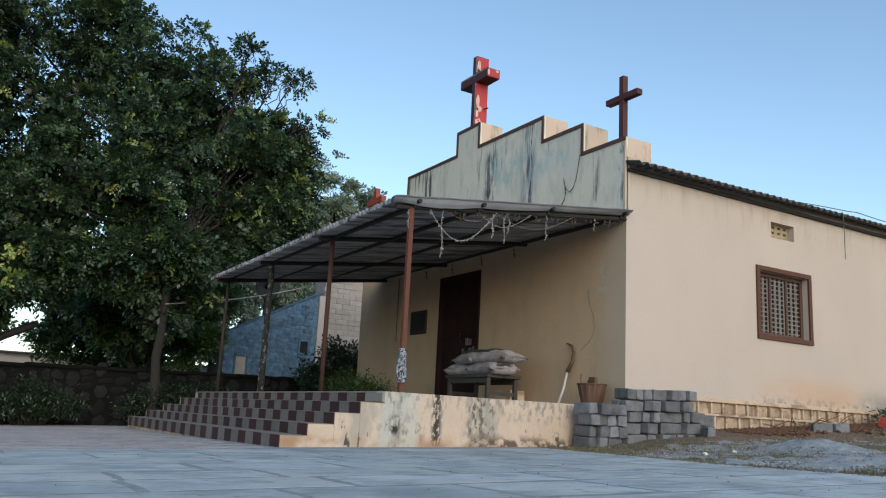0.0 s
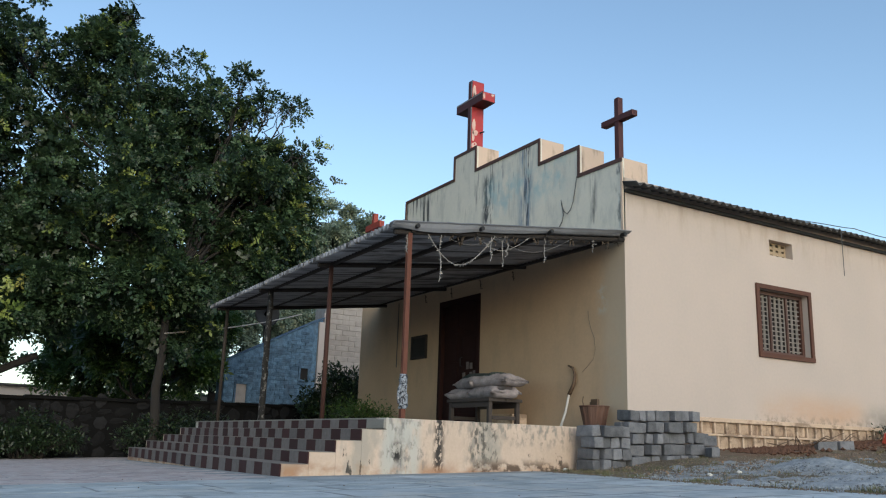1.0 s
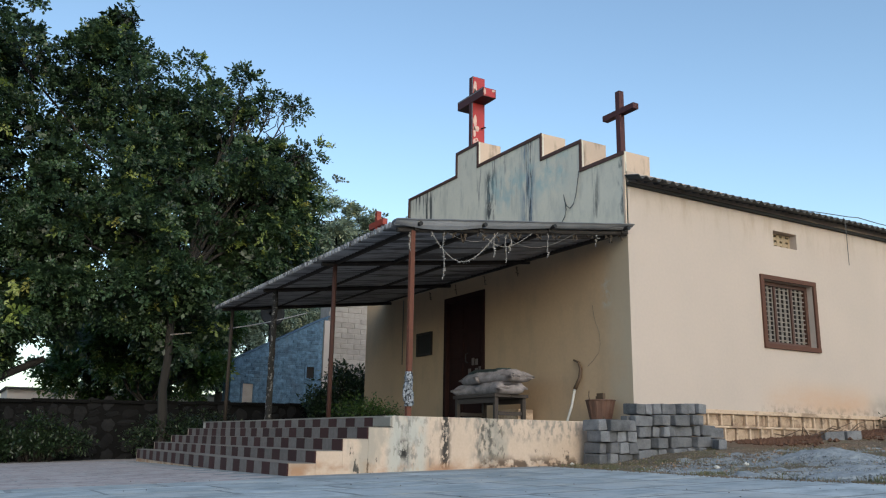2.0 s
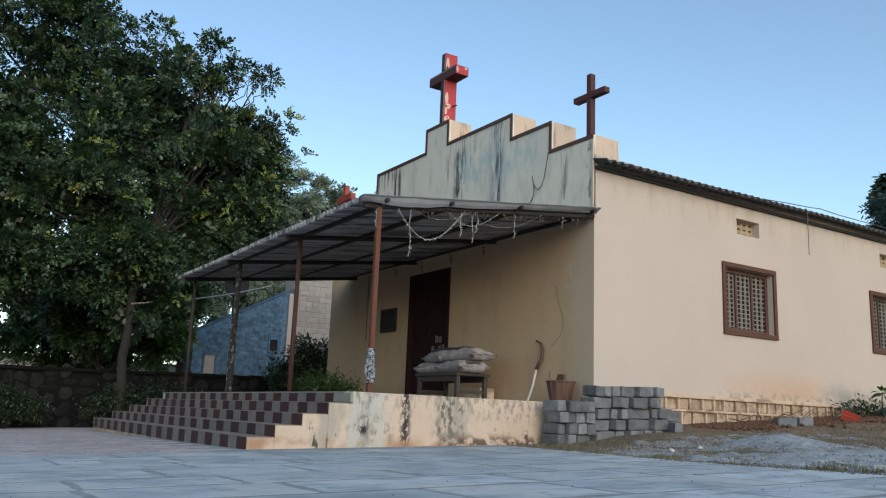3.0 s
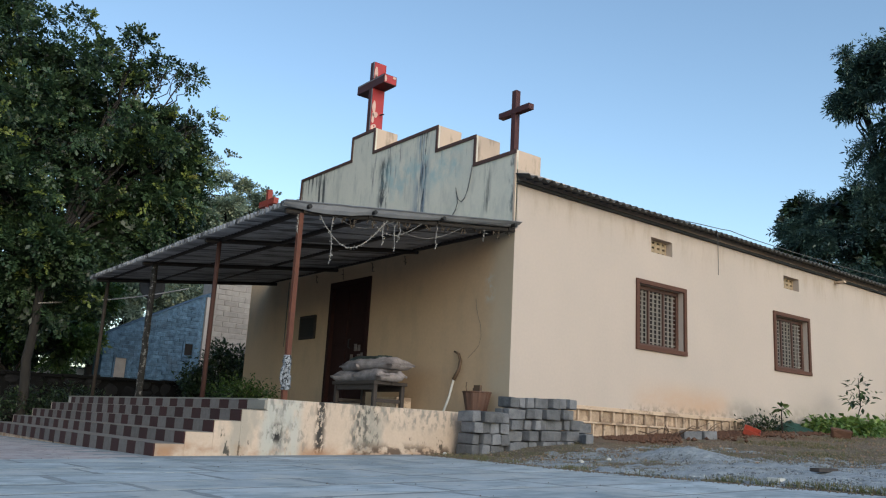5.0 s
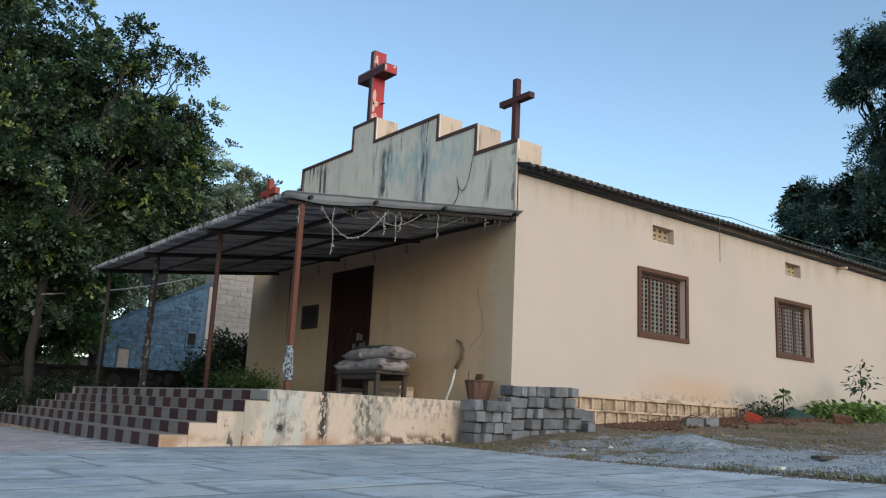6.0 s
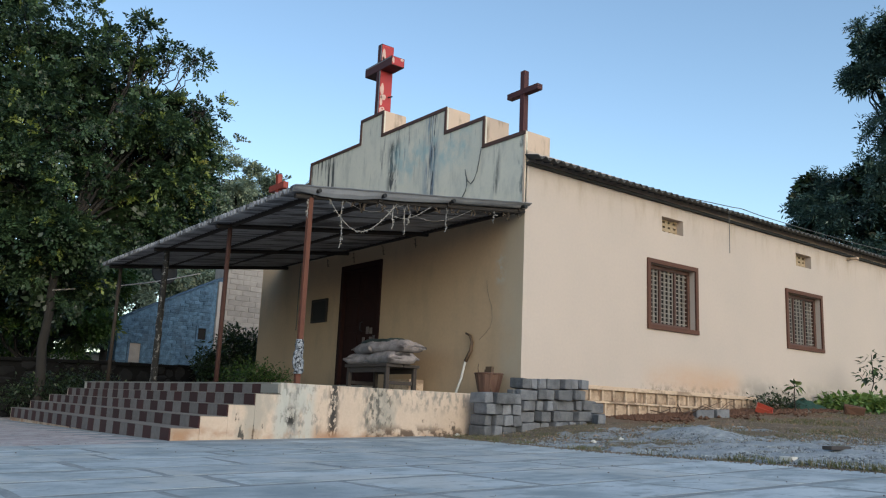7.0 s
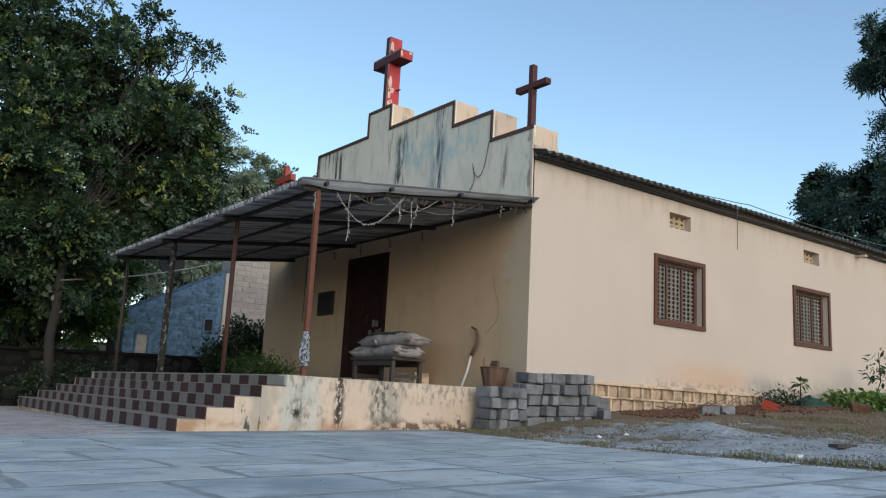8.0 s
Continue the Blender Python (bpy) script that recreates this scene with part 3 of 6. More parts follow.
for y0, y1 in VENTS:
    v = new("vent")
    v.parent = church
    v.location = Vector((0, (y0 + y1) / 2, 3.22)) - church.location
    bm = bmesh.new()
    w = y1 - y0
    for i in range(5):
        box(bm, (-0.15, y0 + w * i / 4 - 0.034 * (i > 0), 3.22), (-0.12, y0 + w * i / 4 + 0.034 * (i < 4), 3.456))
    for i in range(4):
        z = 3.22 + 0.236 * i / 3
        for q in range(4):
            box(bm, (-0.148, y0 + w * q / 4 + 0.034, z - 0.024 * (i > 0)), (-0.122, y0 + w * (q + 1) / 4 - 0.034, z + 0.024 * (i < 3)))
    part("vent_lattice", bm, M_VENT, v, "pierced cream vent block")
    # Black sheet here too, for the darkness behind the vent holes.
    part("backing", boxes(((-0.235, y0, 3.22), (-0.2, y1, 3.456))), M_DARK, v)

# side door
sd = new("side_door")
sd.parent = church
sd.location = Vector((0, 11.44, 0.8)) - church.location
y0, y1, z0, z1 = SIDE_DOOR
part("door_frame", boxes(((-0.1, y0, z0), (0.03, y0 + 0.075, z1)), ((-0.1, y1 - 0.075, z0), (0.03, y1, z1)), ((-0.1, y0 + 0.075, z1 - 0.075), (0.03, y1 - 0.075, z1)), bevel=0.004), M_FRAME, sd, "brown painted surround")
for a, b in ((y0 + 0.076, 11.438), (11.442, y1 - 0.076)):
    bm = boxes(((-0.09, a, z0 + 0.005), (-0.05, b, z1 - 0.076)))
    for k in range(3):
        box(bm, (-0.05, a + 0.07, z0 + 0.12 + k * 0.6), (-0.036, b - 0.07, z0 + 0.6 + k * 0.6), 0.006)
    part("door_leaf", bm, M_DOOR, sd, "dark maroon panelled leaf")

# door
door = new("door")
door.parent = church
door.location = Vector((-4.0, 0, FLOOR)) - church.location
x0, x1, z0, z1 = DOOR
part("door_frame", boxes(((x0, -0.02, z0), (x0 + 0.09, 0.12, z1)), ((x1 - 0.09, -0.02, z0), (x1, 0.12, z1)), ((x0 + 0.09, -0.02, z1 - 0.09), (x1 - 0.09, 0.12, z1)), bevel=0.005), M_DOOR, door)
for a, b in ((x0 + 0.09, -4.004), (-3.996, x1 - 0.09)):
    bm = boxes(((a, 0.05, z0 + 0.01), (b, 0.09, z1 - 0.09)))
    for k in range(4):
        box(bm, (a + 0.09, 0.035, z0 + 0.12 + k * 0.49), (b - 0.09, 0.05, z0 + 0.52 + k * 0.49), 0.008)
    part("door_leaf", bm, M_DOOR, door, "dark maroon panelled leaf")
for i in range(4):
    for k in range(4):
        if (i + k) % 3:
            part("door_ornament", boxes(((-3.90 + i * 0.105, 0.022, 1.10 + k * 0.15), (-3.825 + i * 0.105, 0.034, 1.20 + k * 0.15 + 0.02 * (i % 2))), bevel=0.005), M_DOORPALE, door, "pale worn carving")
part("door_step", boxes(((-4.78, -0.34, FLOOR), (-3.25, -0.021, FLOOR + 0.11)), bevel=0.008), M_FLOOR, door, "worn grey stone door step")
part("door_handle", tube(bmesh.new(), [(-3.93, 0.03, 1.6), (-3.93, -0.01, 1.62), (-3.93, -0.01, 1.74), (-3.93, 0.03, 1.76)], 0.009), M_PIPE, door)


def flake(yc, zc, ry, rz, x, seed):
    """A thin patch of paint with a wavering rim, on a face that looks along x."""
    bm = bmesh.new()
    rim = []
    for k in range(18):
        t = 2 * math.pi * k / 18
        q = 1 + 0.35 * noise.noise((math.cos(t) * 1.6 + seed, math.sin(t) * 1.6, seed))
        rim.append((yc + ry * q * math.cos(t), zc + rz * q * math.sin(t)))
    lo = [bm.verts.new((x, p, q)) for p, q in rim]
    hi = [bm.verts.new((x + 0.003, p, q)) for p, q in rim]
    bm.faces.new(hi)
    bm.faces.new(lo[::-1])
    for k in range(18):
        bm.faces.new((lo[k], lo[(k + 1) % 18], hi[(k + 1) % 18], hi[k]))
    bmesh.ops.recalc_face_normals(bm, faces=bm.faces)
    return bm


def cross(name, x, y, z, w, d, h, arm_z, arm_h, arm0, arm1, paint, label, big):
    c = thing(name, (x, y + d / 2, z), label, "cross", "crosses on the parapet")
    part("upright", boxes(((x - w / 2, y, z), (x + w / 2, y + d, z + h)), bevel=0.008), paint, c)
    part("crossbar", boxes(((arm0, y - 0.006, arm_z), (x - w / 2 - 0.001, y + d + 0.006, arm_z + arm_h)), ((x + w / 2 + 0.001, y - 0.006, arm_z), (arm1, y + d + 0.006, arm_z + arm_h)), ((x - w / 2, y - 0.006, arm_z), (x + w / 2, y - 0.0005, arm_z + arm_h)), bevel=0.003), paint, c)
    if big:
        side = x + w / 2 + 0.0005
        part("side_panel", boxes(((side, y + 0.008, z + 0.01), (side + 0.006, y + d - 0.008, arm_z - 0.004))), M_RED, c, "bright red painted side")
        part("side_panel", boxes(((side, y + 0.008, arm_z + arm_h + 0.004), (side + 0.006, y + d - 0.008, z + h - 0.01))), M_RED, c, "bright red painted side")
        part("end_panel", boxes(((arm1 + 0.0005, y + 0.008, arm_z + 0.008), (arm1 + 0.006, y + d - 0.008, arm_z + arm_h - 0.008))), M_RED, c, "bright red painted end")
        for zz in (z + 0.02, arm_z + arm_h + 0.02):
            part("pale_edge", boxes(((x + w / 2 - 0.02, y - 0.004, zz), (x + w / 2 + 0.004, y - 0.0003, arm_z - 0.01 if zz < arm_z else z + h - 0.01))), M_FLANGE, c, "worn pale edge")
        part("pale_edge", boxes(((arm0 + 0.01, y - 0.010, arm_z + arm_h - 0.03), (arm1 - 0.01, y - 0.0065, arm_z + arm_h - 0.012))), M_FLANGE, c, "worn pale edge")
        for k, (yc, zc, ry, rz) in enumerate(((0.055, 0.52, 0.040, 0.10), (0.085, 0.38, 0.070, 0.045), (0.045, 0.30, 0.030, 0.09), (0.075, 0.13, 0.055, 0.07), (0.05, 1.14, 0.035, 0.16), (0.15, 1.10, 0.045, 0.035), (0.05, 1.03, 0.03, 0.10))):
            part("flaked_patch", flake(y + yc, z + zc, ry, rz, side + 0.0062, 3.7 * k), M_CREAMP, c, "pale flaked paint")
        for k, (yc, zc, r) in enumerate(((0.075, 0.16, 0.016), (0.08, 0.105, 0.020))):
            part("red_spot", flake(y + yc, z + zc, r, r, side + 0.0096, 1.3 * k), M_RED, c)
        part("flaked_patch", flake(y + 0.03, arm_z + arm_h * 0.5, 0.022, arm_h * 0.36, arm1 + 0.0065, 8.8), M_CREAMP, c, "pale flaked paint")
        part("flaked_patch", flake(y + d - 0.05, arm_z + arm_h * 0.78, 0.035, arm_h * 0.13, arm1 + 0.0065, 5.1), M_CREAMP, c, "pale flaked paint")
        part("rod", tube(bmesh.new(), [(side, y + d - 0.07, z + 0.40), (side + 0.10, y + d - 0.07, z + 0.385), (side + 0.13, y + d - 0.07, z + 0.38)], 0.013, 7), M_PIPE, c, "short dark iron rod")
    return c


M_REDDISH = mat("faded_orange_red_paint", (0.33, 0.055, 0.035), 0.6, second=(0.20, 0.035, 0.025), scale=9)
SMALL = "small maroon painted cross on the parapet"
cross("cross", -3.95, 0.06, 5.37, 0.12, 0.26, 1.37, 6.235, 0.165, -4.39, -3.54, M_CROSS, "dark maroon cross with flaking red painted sides", True)
cross("cross", -0.17, 0.05, 4.13, 0.085, 0.085, 0.93, 4.71, 0.08, -0.47, 0.14, M_CROSS, SMALL, False)
cross("cross", -7.69, 0.05, 4.13, 0.10, 0.10, 0.96, 4.74, 0.13, -8.03, -7.35, M_REDDISH, "small orange-red painted cross on the parapet", False)

# unplastered plinth band of the side wall: a moulded ledge, ribs and rough stones
part("plinth_core", boxes(((-T, T, -0.3), (-0.03, BACK, 0.798))), M_LEDGE, church)
part("plinth_ledge", boxes(((-0.03, 0.0, 0.745), (0.035, 5.3, 0.80)), bevel=0.008), M_LEDGE, church, "bare plaster ledge")
part("plinth_ledge", boxes(((-0.03, 5.3, 0.70), (0.002, BACK, 0.80))), M_SIDE, church)
part("plinth_ledge", boxes(((-0.03, 0.0, 0.565), (0.03, 5.1, 0.592)), bevel=0.006), M_LEDGE, church)
rng = random.Random(4)
y = 0.02
while y < 5.2:
    w = rng.uniform(0.13, 0.24)
    for lo, hi in ((0.592, 0.745), (0.36, 0.565)):
        yy = y + (0.06 if lo < 0.5 else 0)
        part("plinth_rib", boxes(((-0.03, yy, lo), (0.022, yy + 0.028, hi)), bevel=0.005), M_LEDGE, church)
        part("plinth_stone", boxes(((-0.03, yy + 0.035, lo + 0.006), (-0.008 + rng.uniform(-0.012, 0.01), yy + w + 0.02, hi - 0.008)), bevel=0.008), M_PANEL, church)
    y += w + 0.03

# ---- porch platform and steps ----
PX, PF, RISE, RUN, SL = 0.06, -3.38, 0.118, 0.275, -7.3
porch = thing("porch_platform", (-3.6, -2.0, 0.0), "raised cement porch with checkered tiled steps", "porch")
part("side_face", boxes(((PX - 0.2, PF, -0.2), (PX, 0.0, FLOOR)), bevel=0.012), M_PLINTH, porch, "mouldy stained cream plaster")
part("platform_core", boxes(((SL, PF + 0.02, -0.35), (PX - 0.2, 0.0, FLOOR - 0.016))), M_PLINTH, porch)
part("floor_slab", boxes(((SL, PF - 0.012, FLOOR - 0.014), (PX - 0.201, 0.0, FLOOR)), bevel=0.004), M_FLOOR, porch)
part("end_slab", boxes(((-0.34, PF - 0.03, FLOOR - 0.11), (PX + 0.004, PF - 0.001, FLOOR - 0.016)), bevel=0.006), M_FLOOR, porch, "bare grey slab")
tile_w = 0.25
for k in range(5):
    yf = PF - (4 - k) * RUN
    zt = FLOOR - (4 - k) * RISE
    xr = PX - 0.004 if k < 4 else -0.34
    if k < 4:
        st = part("step", boxes(((SL, yf + 0.012, -0.45), (PX, PF - (3 - k) * RUN + 0.011, zt - 0.006)), bevel=0.004), M_PLINTH, porch, "cream plastered step end")
        part("tread", boxes(((SL, yf - 0.004, zt - 0.006), (PX + 0.003, PF - (3 - k) * RUN + 0.012, zt)), bevel=0.006), M_TREAD, porch, "dusty stone tread")
    else:
        st = part("step", boxes(((SL, PF, zt - RISE), (-0.345, PF + 0.018, zt - 0.017))), M_PLINTH, porch)
    lo, hi = zt - RISE + (0.0 if k else -0.03), zt - (0.007 if k < 4 else 0.016)
    bm = boxes(((0.002, -0.006, lo), (tile_w - 0.002, 0.006, hi)), bevel=0.002)
    me = bpy.data.meshes.new("riser_tile")
    bm.to_mesh(me)
    bm.free()
    me_b = me.copy()
    me.materials.append(M_TILE_A)
    me_b.materials.append(M_TILE_B)
    x, i = xr - tile_w, 0
    while x > SL:
        link("riser_tile", me if i % 2 == 0 else me_b, None, st, at=Matrix.Translation((x, yf + (0.005 if k < 4 else -0.007), 0)))
        x -= tile_w
        i += 1

# ---- porch canopy ----
canopy = thing("porch_canopy", (-3.4, -3.17, FLOOR), "corrugated metal porch canopy on red-brown pipe posts", "canopy")


def canopy_z(x, y):
    return 2.615 + (y + 3.42) * 0.128 + 0.006 * x


corrugated("canopy_sheet", (0.10, -6.95, "x"), (-3.42, -0.015), lambda x, y: canopy_z(x, y) + 0.02, 0.093, 0.033, canopy, M_TIN, "grey corrugated metal sheeting", 0.007)
bm = bmesh.new()
rings = []
for k in range(41):
    y = -3.43 + 3.43 * k / 40
    near = min(abs(y - p) for p in (-3.14, -2.3, -1.3, -0.12))
    fall = (0.022 + 0.075 * min(1.0, max(0.0, -y / 3.0))) * (0.78 + 0.22 * min(1.0, near / 0.3)) * min(1.0, 0.3 + (y + 3.43) / 0.5)
    w = 0.007 * noise.noise((k * 0.45, 0, 0))
    cs = [(0.05, 0.050), (0.132, 0.050), (0.140, 0.044), (0.132, 0.036), (0.118, 0.030), (0.100, 0.030 - fall * 0.55), (0.072, 0.030 - fall), (0.064, 0.034 - fall), (0.090, 0.034 - fall * 0.5), (0.105, 0.040), (0.05, 0.042)]
    rings.append([bm.verts.new((x, y, canopy_z(0.1, y) + z + w)) for x, z in cs])
for a, b in zip(rings, rings[1:]):
    for q in range(11):
        bm.faces.new((a[q], a[(q + 1) % 11], b[(q + 1) % 11], b[q]))
bm.faces.new(rings[0])
bm.faces.new(rings[-1][::-1])
bmesh.ops.recalc_face_normals(bm, faces=bm.faces)
part("edge_flange", bm, M_FLANGE, canopy, "folded pale metal edge")
POSTS = (0.0, -2.13, -4.45, -6.72)
for i, x in enumerate(POSTS):
    top = canopy_z(x, -3.17) - 0.06
    if i == 2:
        pts = [(x + 0.013 * noise.noise((k * 0.9, 1, 0)), -3.17 + 0.013 * noise.noise((k * 0.9, 7, 0)), FLOOR + (top - FLOOR) * k / 14) for k in range(15)]
        part("post", tube(bmesh.new(), pts, 0.052, 10, 0.045), M_VINE, canopy, "mottled rough wooden trunk", True)
    elif i == 0:
        part("post", boxes(((x - 0.026, -3.196, FLOOR), (x - 0.006, -3.144, top)), ((x - 0.006, -3.186, FLOOR), (x + 0.006, -3.154, top)), ((x + 0.006, -3.196, FLOOR), (x + 0.026, -3.144, top)), bevel=0.004), M_POST, canopy, "red-brown painted steel channel")
    else:
        part("post", tube(bmesh.new(), [(x, -3.17, FLOOR), (x, -3.17, (FLOOR + top) / 2), (x, -3.17, top)], 0.030, 12), M_POSTRED if i == 1 else M_POSTDK, canopy, "red-brown painted pipe" if i == 1 else "dark rusty pipe", True)
        part("post_base", boxes(((x - 0.07, -3.24, FLOOR), (x + 0.07, -3.10, FLOOR + 0.012)), bevel=0.003), M_POSTDK, canopy)
    part("rafter", tube(bmesh.new(), [(x, -3.36, canopy_z(x, -3.36) - 0.05), (x, -0.02, canopy_z(x, -0.02) - 0.05)], 0.03, 8), M_BEAM, canopy)
for y in (-3.14, -2.3, -1.3, -0.12):
    part("purlin", boxes(((-6.9, y - 0.025, canopy_z(-3, y) - 0.045), (0.05, y + 0.025, canopy_z(-3, y) - 0.004))), M_BEAM, canopy)
    part("purlin_pipe", tube(bmesh.new(), [(0.051, y, canopy_z(0, y) - 0.004), (0.146, y, canopy_z(0, y) - 0.004)], 0.024, 10), M_PIPE, canopy, "black pipe end")
rag = thing("cloth_wrap", (0.0, -3.17, FLOOR + 0.1), "blue and white printed rag tied round the post", "rag")
bm = bmesh.new()
pts = [(0.0, -3.17, FLOOR + 0.10 + 0.36 * k / 12) for k in range(13)]
tube(bm, pts, 0.050, 14, 0.044)
for v in bm.verts:
    n = noise.noise(v.co * 22)
    v.co.x += (v.co.x - 0.0) * 0.45 * n
    v.co.y += (v.co.y + 3.17) * 0.45 * n
part("wrap", bm, M_CLOTH, rag, smooth=True)
part("knot", tube(bmesh.new(), [(0.05, -3.22, 0.93), (0.085, -3.26, 0.90), (0.08, -3.27, 0.80), (0.06, -3.25, 0.74)], 0.022, 7, 0.010), M_CLOTH, rag, smooth=True)

# ---- things on the porch ----
def soft_sack(name, at, length, width, height, turn, seed, label):
    """A filled sack: a flattened pillow with pinched, frayed ends and creases."""
    bm = bmesh.new()
    bmesh.ops.create_cube(bm, size=2)
    bmesh.ops.subdivide_edges(bm, edges=bm.edges, cuts=13, use_grid_fill=True)
    for v in bm.verts:
        x, y, z = v.co
        e = max(0.0, 1 - abs(x) ** 7)
        k = (0.22 + 0.78 * e ** 0.7) * (0.12 + 0.88 * max(0.0, 1 - abs(y) ** 3.2) ** 0.6)
        n = noise.noise((x * 2.4 + seed, y * 2.4, z * 2.4 + seed))
        c = noise.noise((x * 6 + seed, y * 6, z * 4)) + 0.6 * abs(noise.noise((x * 9 + seed, y * 3, seed)))
        ear = 1 + 0.03 * abs(x) ** 5 * abs(y) ** 4 - 0.08 * abs(x) ** 5 * (1 - abs(y))
        v.co = Vector((x * length / 2 * ear, y * width / 2 * (0.90 + 0.10 * abs(x) ** 4), height * 0.40 + z * height * 0.55 * k * (1 + 0.24 * n + 0.26 * c) + 0.03 * n * abs(x) ** 3))
        if v.co.z < 0.0:
            v.co.z = 0.0
    ob = part(name, bm, M_SACK, None, smooth=True)
    ob.matrix_basis = Matrix.Translation(at) @ pose(0, 0, 0, 0, 0, turn)
    return tagged(ob, label, "sack", "cement sacks on the bench")


BX0, BX1, BY0, BY1, BZ = -2.72, -1.62, -0.98, -0.42, 0.975
bench = thing("bench", (-2.3, -0.7, FLOOR), "weathered dark wooden bench carrying cement sacks", "bench")
part("seat", boxes(((BX0, BY0, BZ - 0.045), (BX1, (BY0 + BY1) / 2 - 0.004, BZ)), ((BX0, (BY0 + BY1) / 2 + 0.004, BZ - 0.045), (BX1, BY1, BZ)), bevel=0.006), M_WOOD, bench)
for x in (BX0 + 0.06, BX1 - 0.06):
    for y in (BY0 + 0.05, BY1 - 0.05):
        part("leg", boxes(((x - 0.028, y - 0.028, FLOOR), (x + 0.028, y + 0.028, BZ - 0.046)), bevel=0.006), M_WOOD, bench)
    part("stretcher", boxes(((x - 0.02, BY0 + 0.086, FLOOR + 0.10), (x + 0.02, BY1 - 0.086, FLOOR + 0.15)), bevel=0.004), M_WOOD, bench)
part("apron", boxes(((BX0 + 0.096, BY0 + 0.03, BZ - 0.12), (BX1 - 0.096, BY0 + 0.055, BZ - 0.047)), bevel=0.004), M_WOOD, bench)
part("apron", boxes(((BX0 + 0.096, BY1 - 0.055, BZ - 0.12), (BX1 - 0.096, BY1 - 0.03, BZ - 0.047)), bevel=0.004), M_WOOD, bench)
soft_sack("cement_sack", (-2.42, -0.72, BZ), 0.72, 0.46, 0.17, 8, 1.0, "bulging dusty grey-white woven cement sack")
soft_sack("cement_sack", (-1.86, -0.74, BZ), 0.70, 0.48, 0.19, -6, 2.3, "bulging dusty grey-white woven cement sack")
soft_sack("cement_sack", (-2.36, -0.72, BZ + 0.155), 0.68, 0.45, 0.17, -12, 3.1, "bulging dusty grey-white woven cement sack")
soft_sack("cement_sack", (-1.80, -0.72, BZ + 0.165), 0.76, 0.45, 0.17, 7, 4.7, "bulging dusty grey-white woven cement sack")
bm = bmesh.new()
bmesh.ops.create_grid(bm, x_segments=14, y_segments=8, size=0.5)
for v in bm.verts:
    v.co = Vector((-2.12 + v.co.x * 0.72, -0.68 + v.co.y * 0.38, BZ + 0.365 + 0.022 * noise.noise((v.co.x * 6, v.co.y * 6, 2)) - 0.05 * abs(v.co.y * 2) ** 3))
tarp = tagged(part("tarpaulin", bm, M_TARP, smooth=True), "folded dark green tarpaulin on the sacks", "tarpaulin")
s = tarp.modifiers.new("thickness", "SOLIDIFY")
s.thickness = 0.03
box_ob = thing("carton", (-2.2, -0.25, FLOOR), "low pale brown carton under the bench", "box")
part("carton_body", boxes(((-2.55, -0.36, FLOOR), (-1.95, -0.10, FLOOR + 0.2)), bevel=0.01), M_LEDGE, box_ob)

# ribbed basket
bk = thing("basket", (-0.31, -0.27, FLOOR), "brown ribbed plastic basket filled with scraps", "basket")
bm = bmesh.new()
N = 44
prof = [(0.0, 0.005), (0.130, 0.005), (0.178, 0.26), (0.184, 0.275), (0.170, 0.275), (0.120, 0.02), (0.0, 0.02)]
rings = []
for r, z in prof:
    rings.append([bm.verts.new((-0.31 + r * (1 + (0.035 if i % 4 < 2 else -0.03) * (0.02 < z < 0.27)) * math.cos(2 * math.pi * i / N), -0.27 + r * (1 + (0.035 if i % 4 < 2 else -0.03) * (0.02 < z < 0.27)) * math.sin(2 * math.pi * i / N), FLOOR + z)) for i in range(N)])
for a, b in zip(rings, rings[1:]):
    for i in range(N):
        bm.faces.new((a[i], a[(i + 1) % N], b[(i + 1) % N], b[i]))
part("basket_body", bm, M_BASKET, bk)
part("rim", tube(bmesh.new(), [(-0.31 + 0.182 * math.cos(a), -0.27 + 0.182 * math.sin(a), FLOOR + 0.272) for a in (2 * math.pi * i / 24 for i in range(25))], 0.011, 6), M_BASKET, bk)
scrap = thing("scrap_wood", (-0.3, -0.27, FLOOR + 0.02), "small dark offcuts standing in the basket", "scrap")
part("offcut", boxes(((-0.30, -0.34, FLOOR + 0.03), (-0.18, -0.30, FLOOR + 0.36)), bevel=0.004), M_BLADE, scrap)
part("offcut", boxes(((-0.40, -0.27, FLOOR + 0.03), (-0.36, -0.20, FLOOR + 0.33)), bevel=0.004), M_BLADE, scrap)
part("twig", tube(bmesh.new(), [(-0.42, -0.3, FLOOR + 0.03), (-0.46, -0.33, FLOOR + 0.34), (-0.45, -0.33, FLOOR + 0.40)], 0.006, 5), M_BLADE, scrap)

# curved tool leaning on the wall
tool = thing("sickle_tool", (-1.12, -0.3, FLOOR), "curved wooden tool with a white handle leaning on the wall", "tool")
part("handle", tube(bmesh.new(), [(-0.90, -0.34, FLOOR), (-0.96, -0.20, FLOOR + 0.22), (-1.01, -0.10, FLOOR + 0.45)], 0.017, 8), M_WHITE, tool, "dirty white painted handle", True)
part("blade", tube(bmesh.new(), [(-1.01, -0.10, FLOOR + 0.45), (-0.965, -0.05, FLOOR + 0.60), (-0.955, -0.04, FLOOR + 0.72), (-1.0, -0.035, FLOOR + 0.81), (-1.10, -0.035, FLOOR + 0.85)], 0.028, 8, 0.013), M_BLADE, tool, "worn brown curved wood", True)

# notice board, conduit, crack line, wires
nb = thing("notice_board", (-5.4, -0.02, 1.83), "small dark framed notice board on the wall", "board")
part("board_face", boxes(((-5.57, -0.025, 1.86), (-5.10, -0.002, 2.20))), M_BOARD, nb)
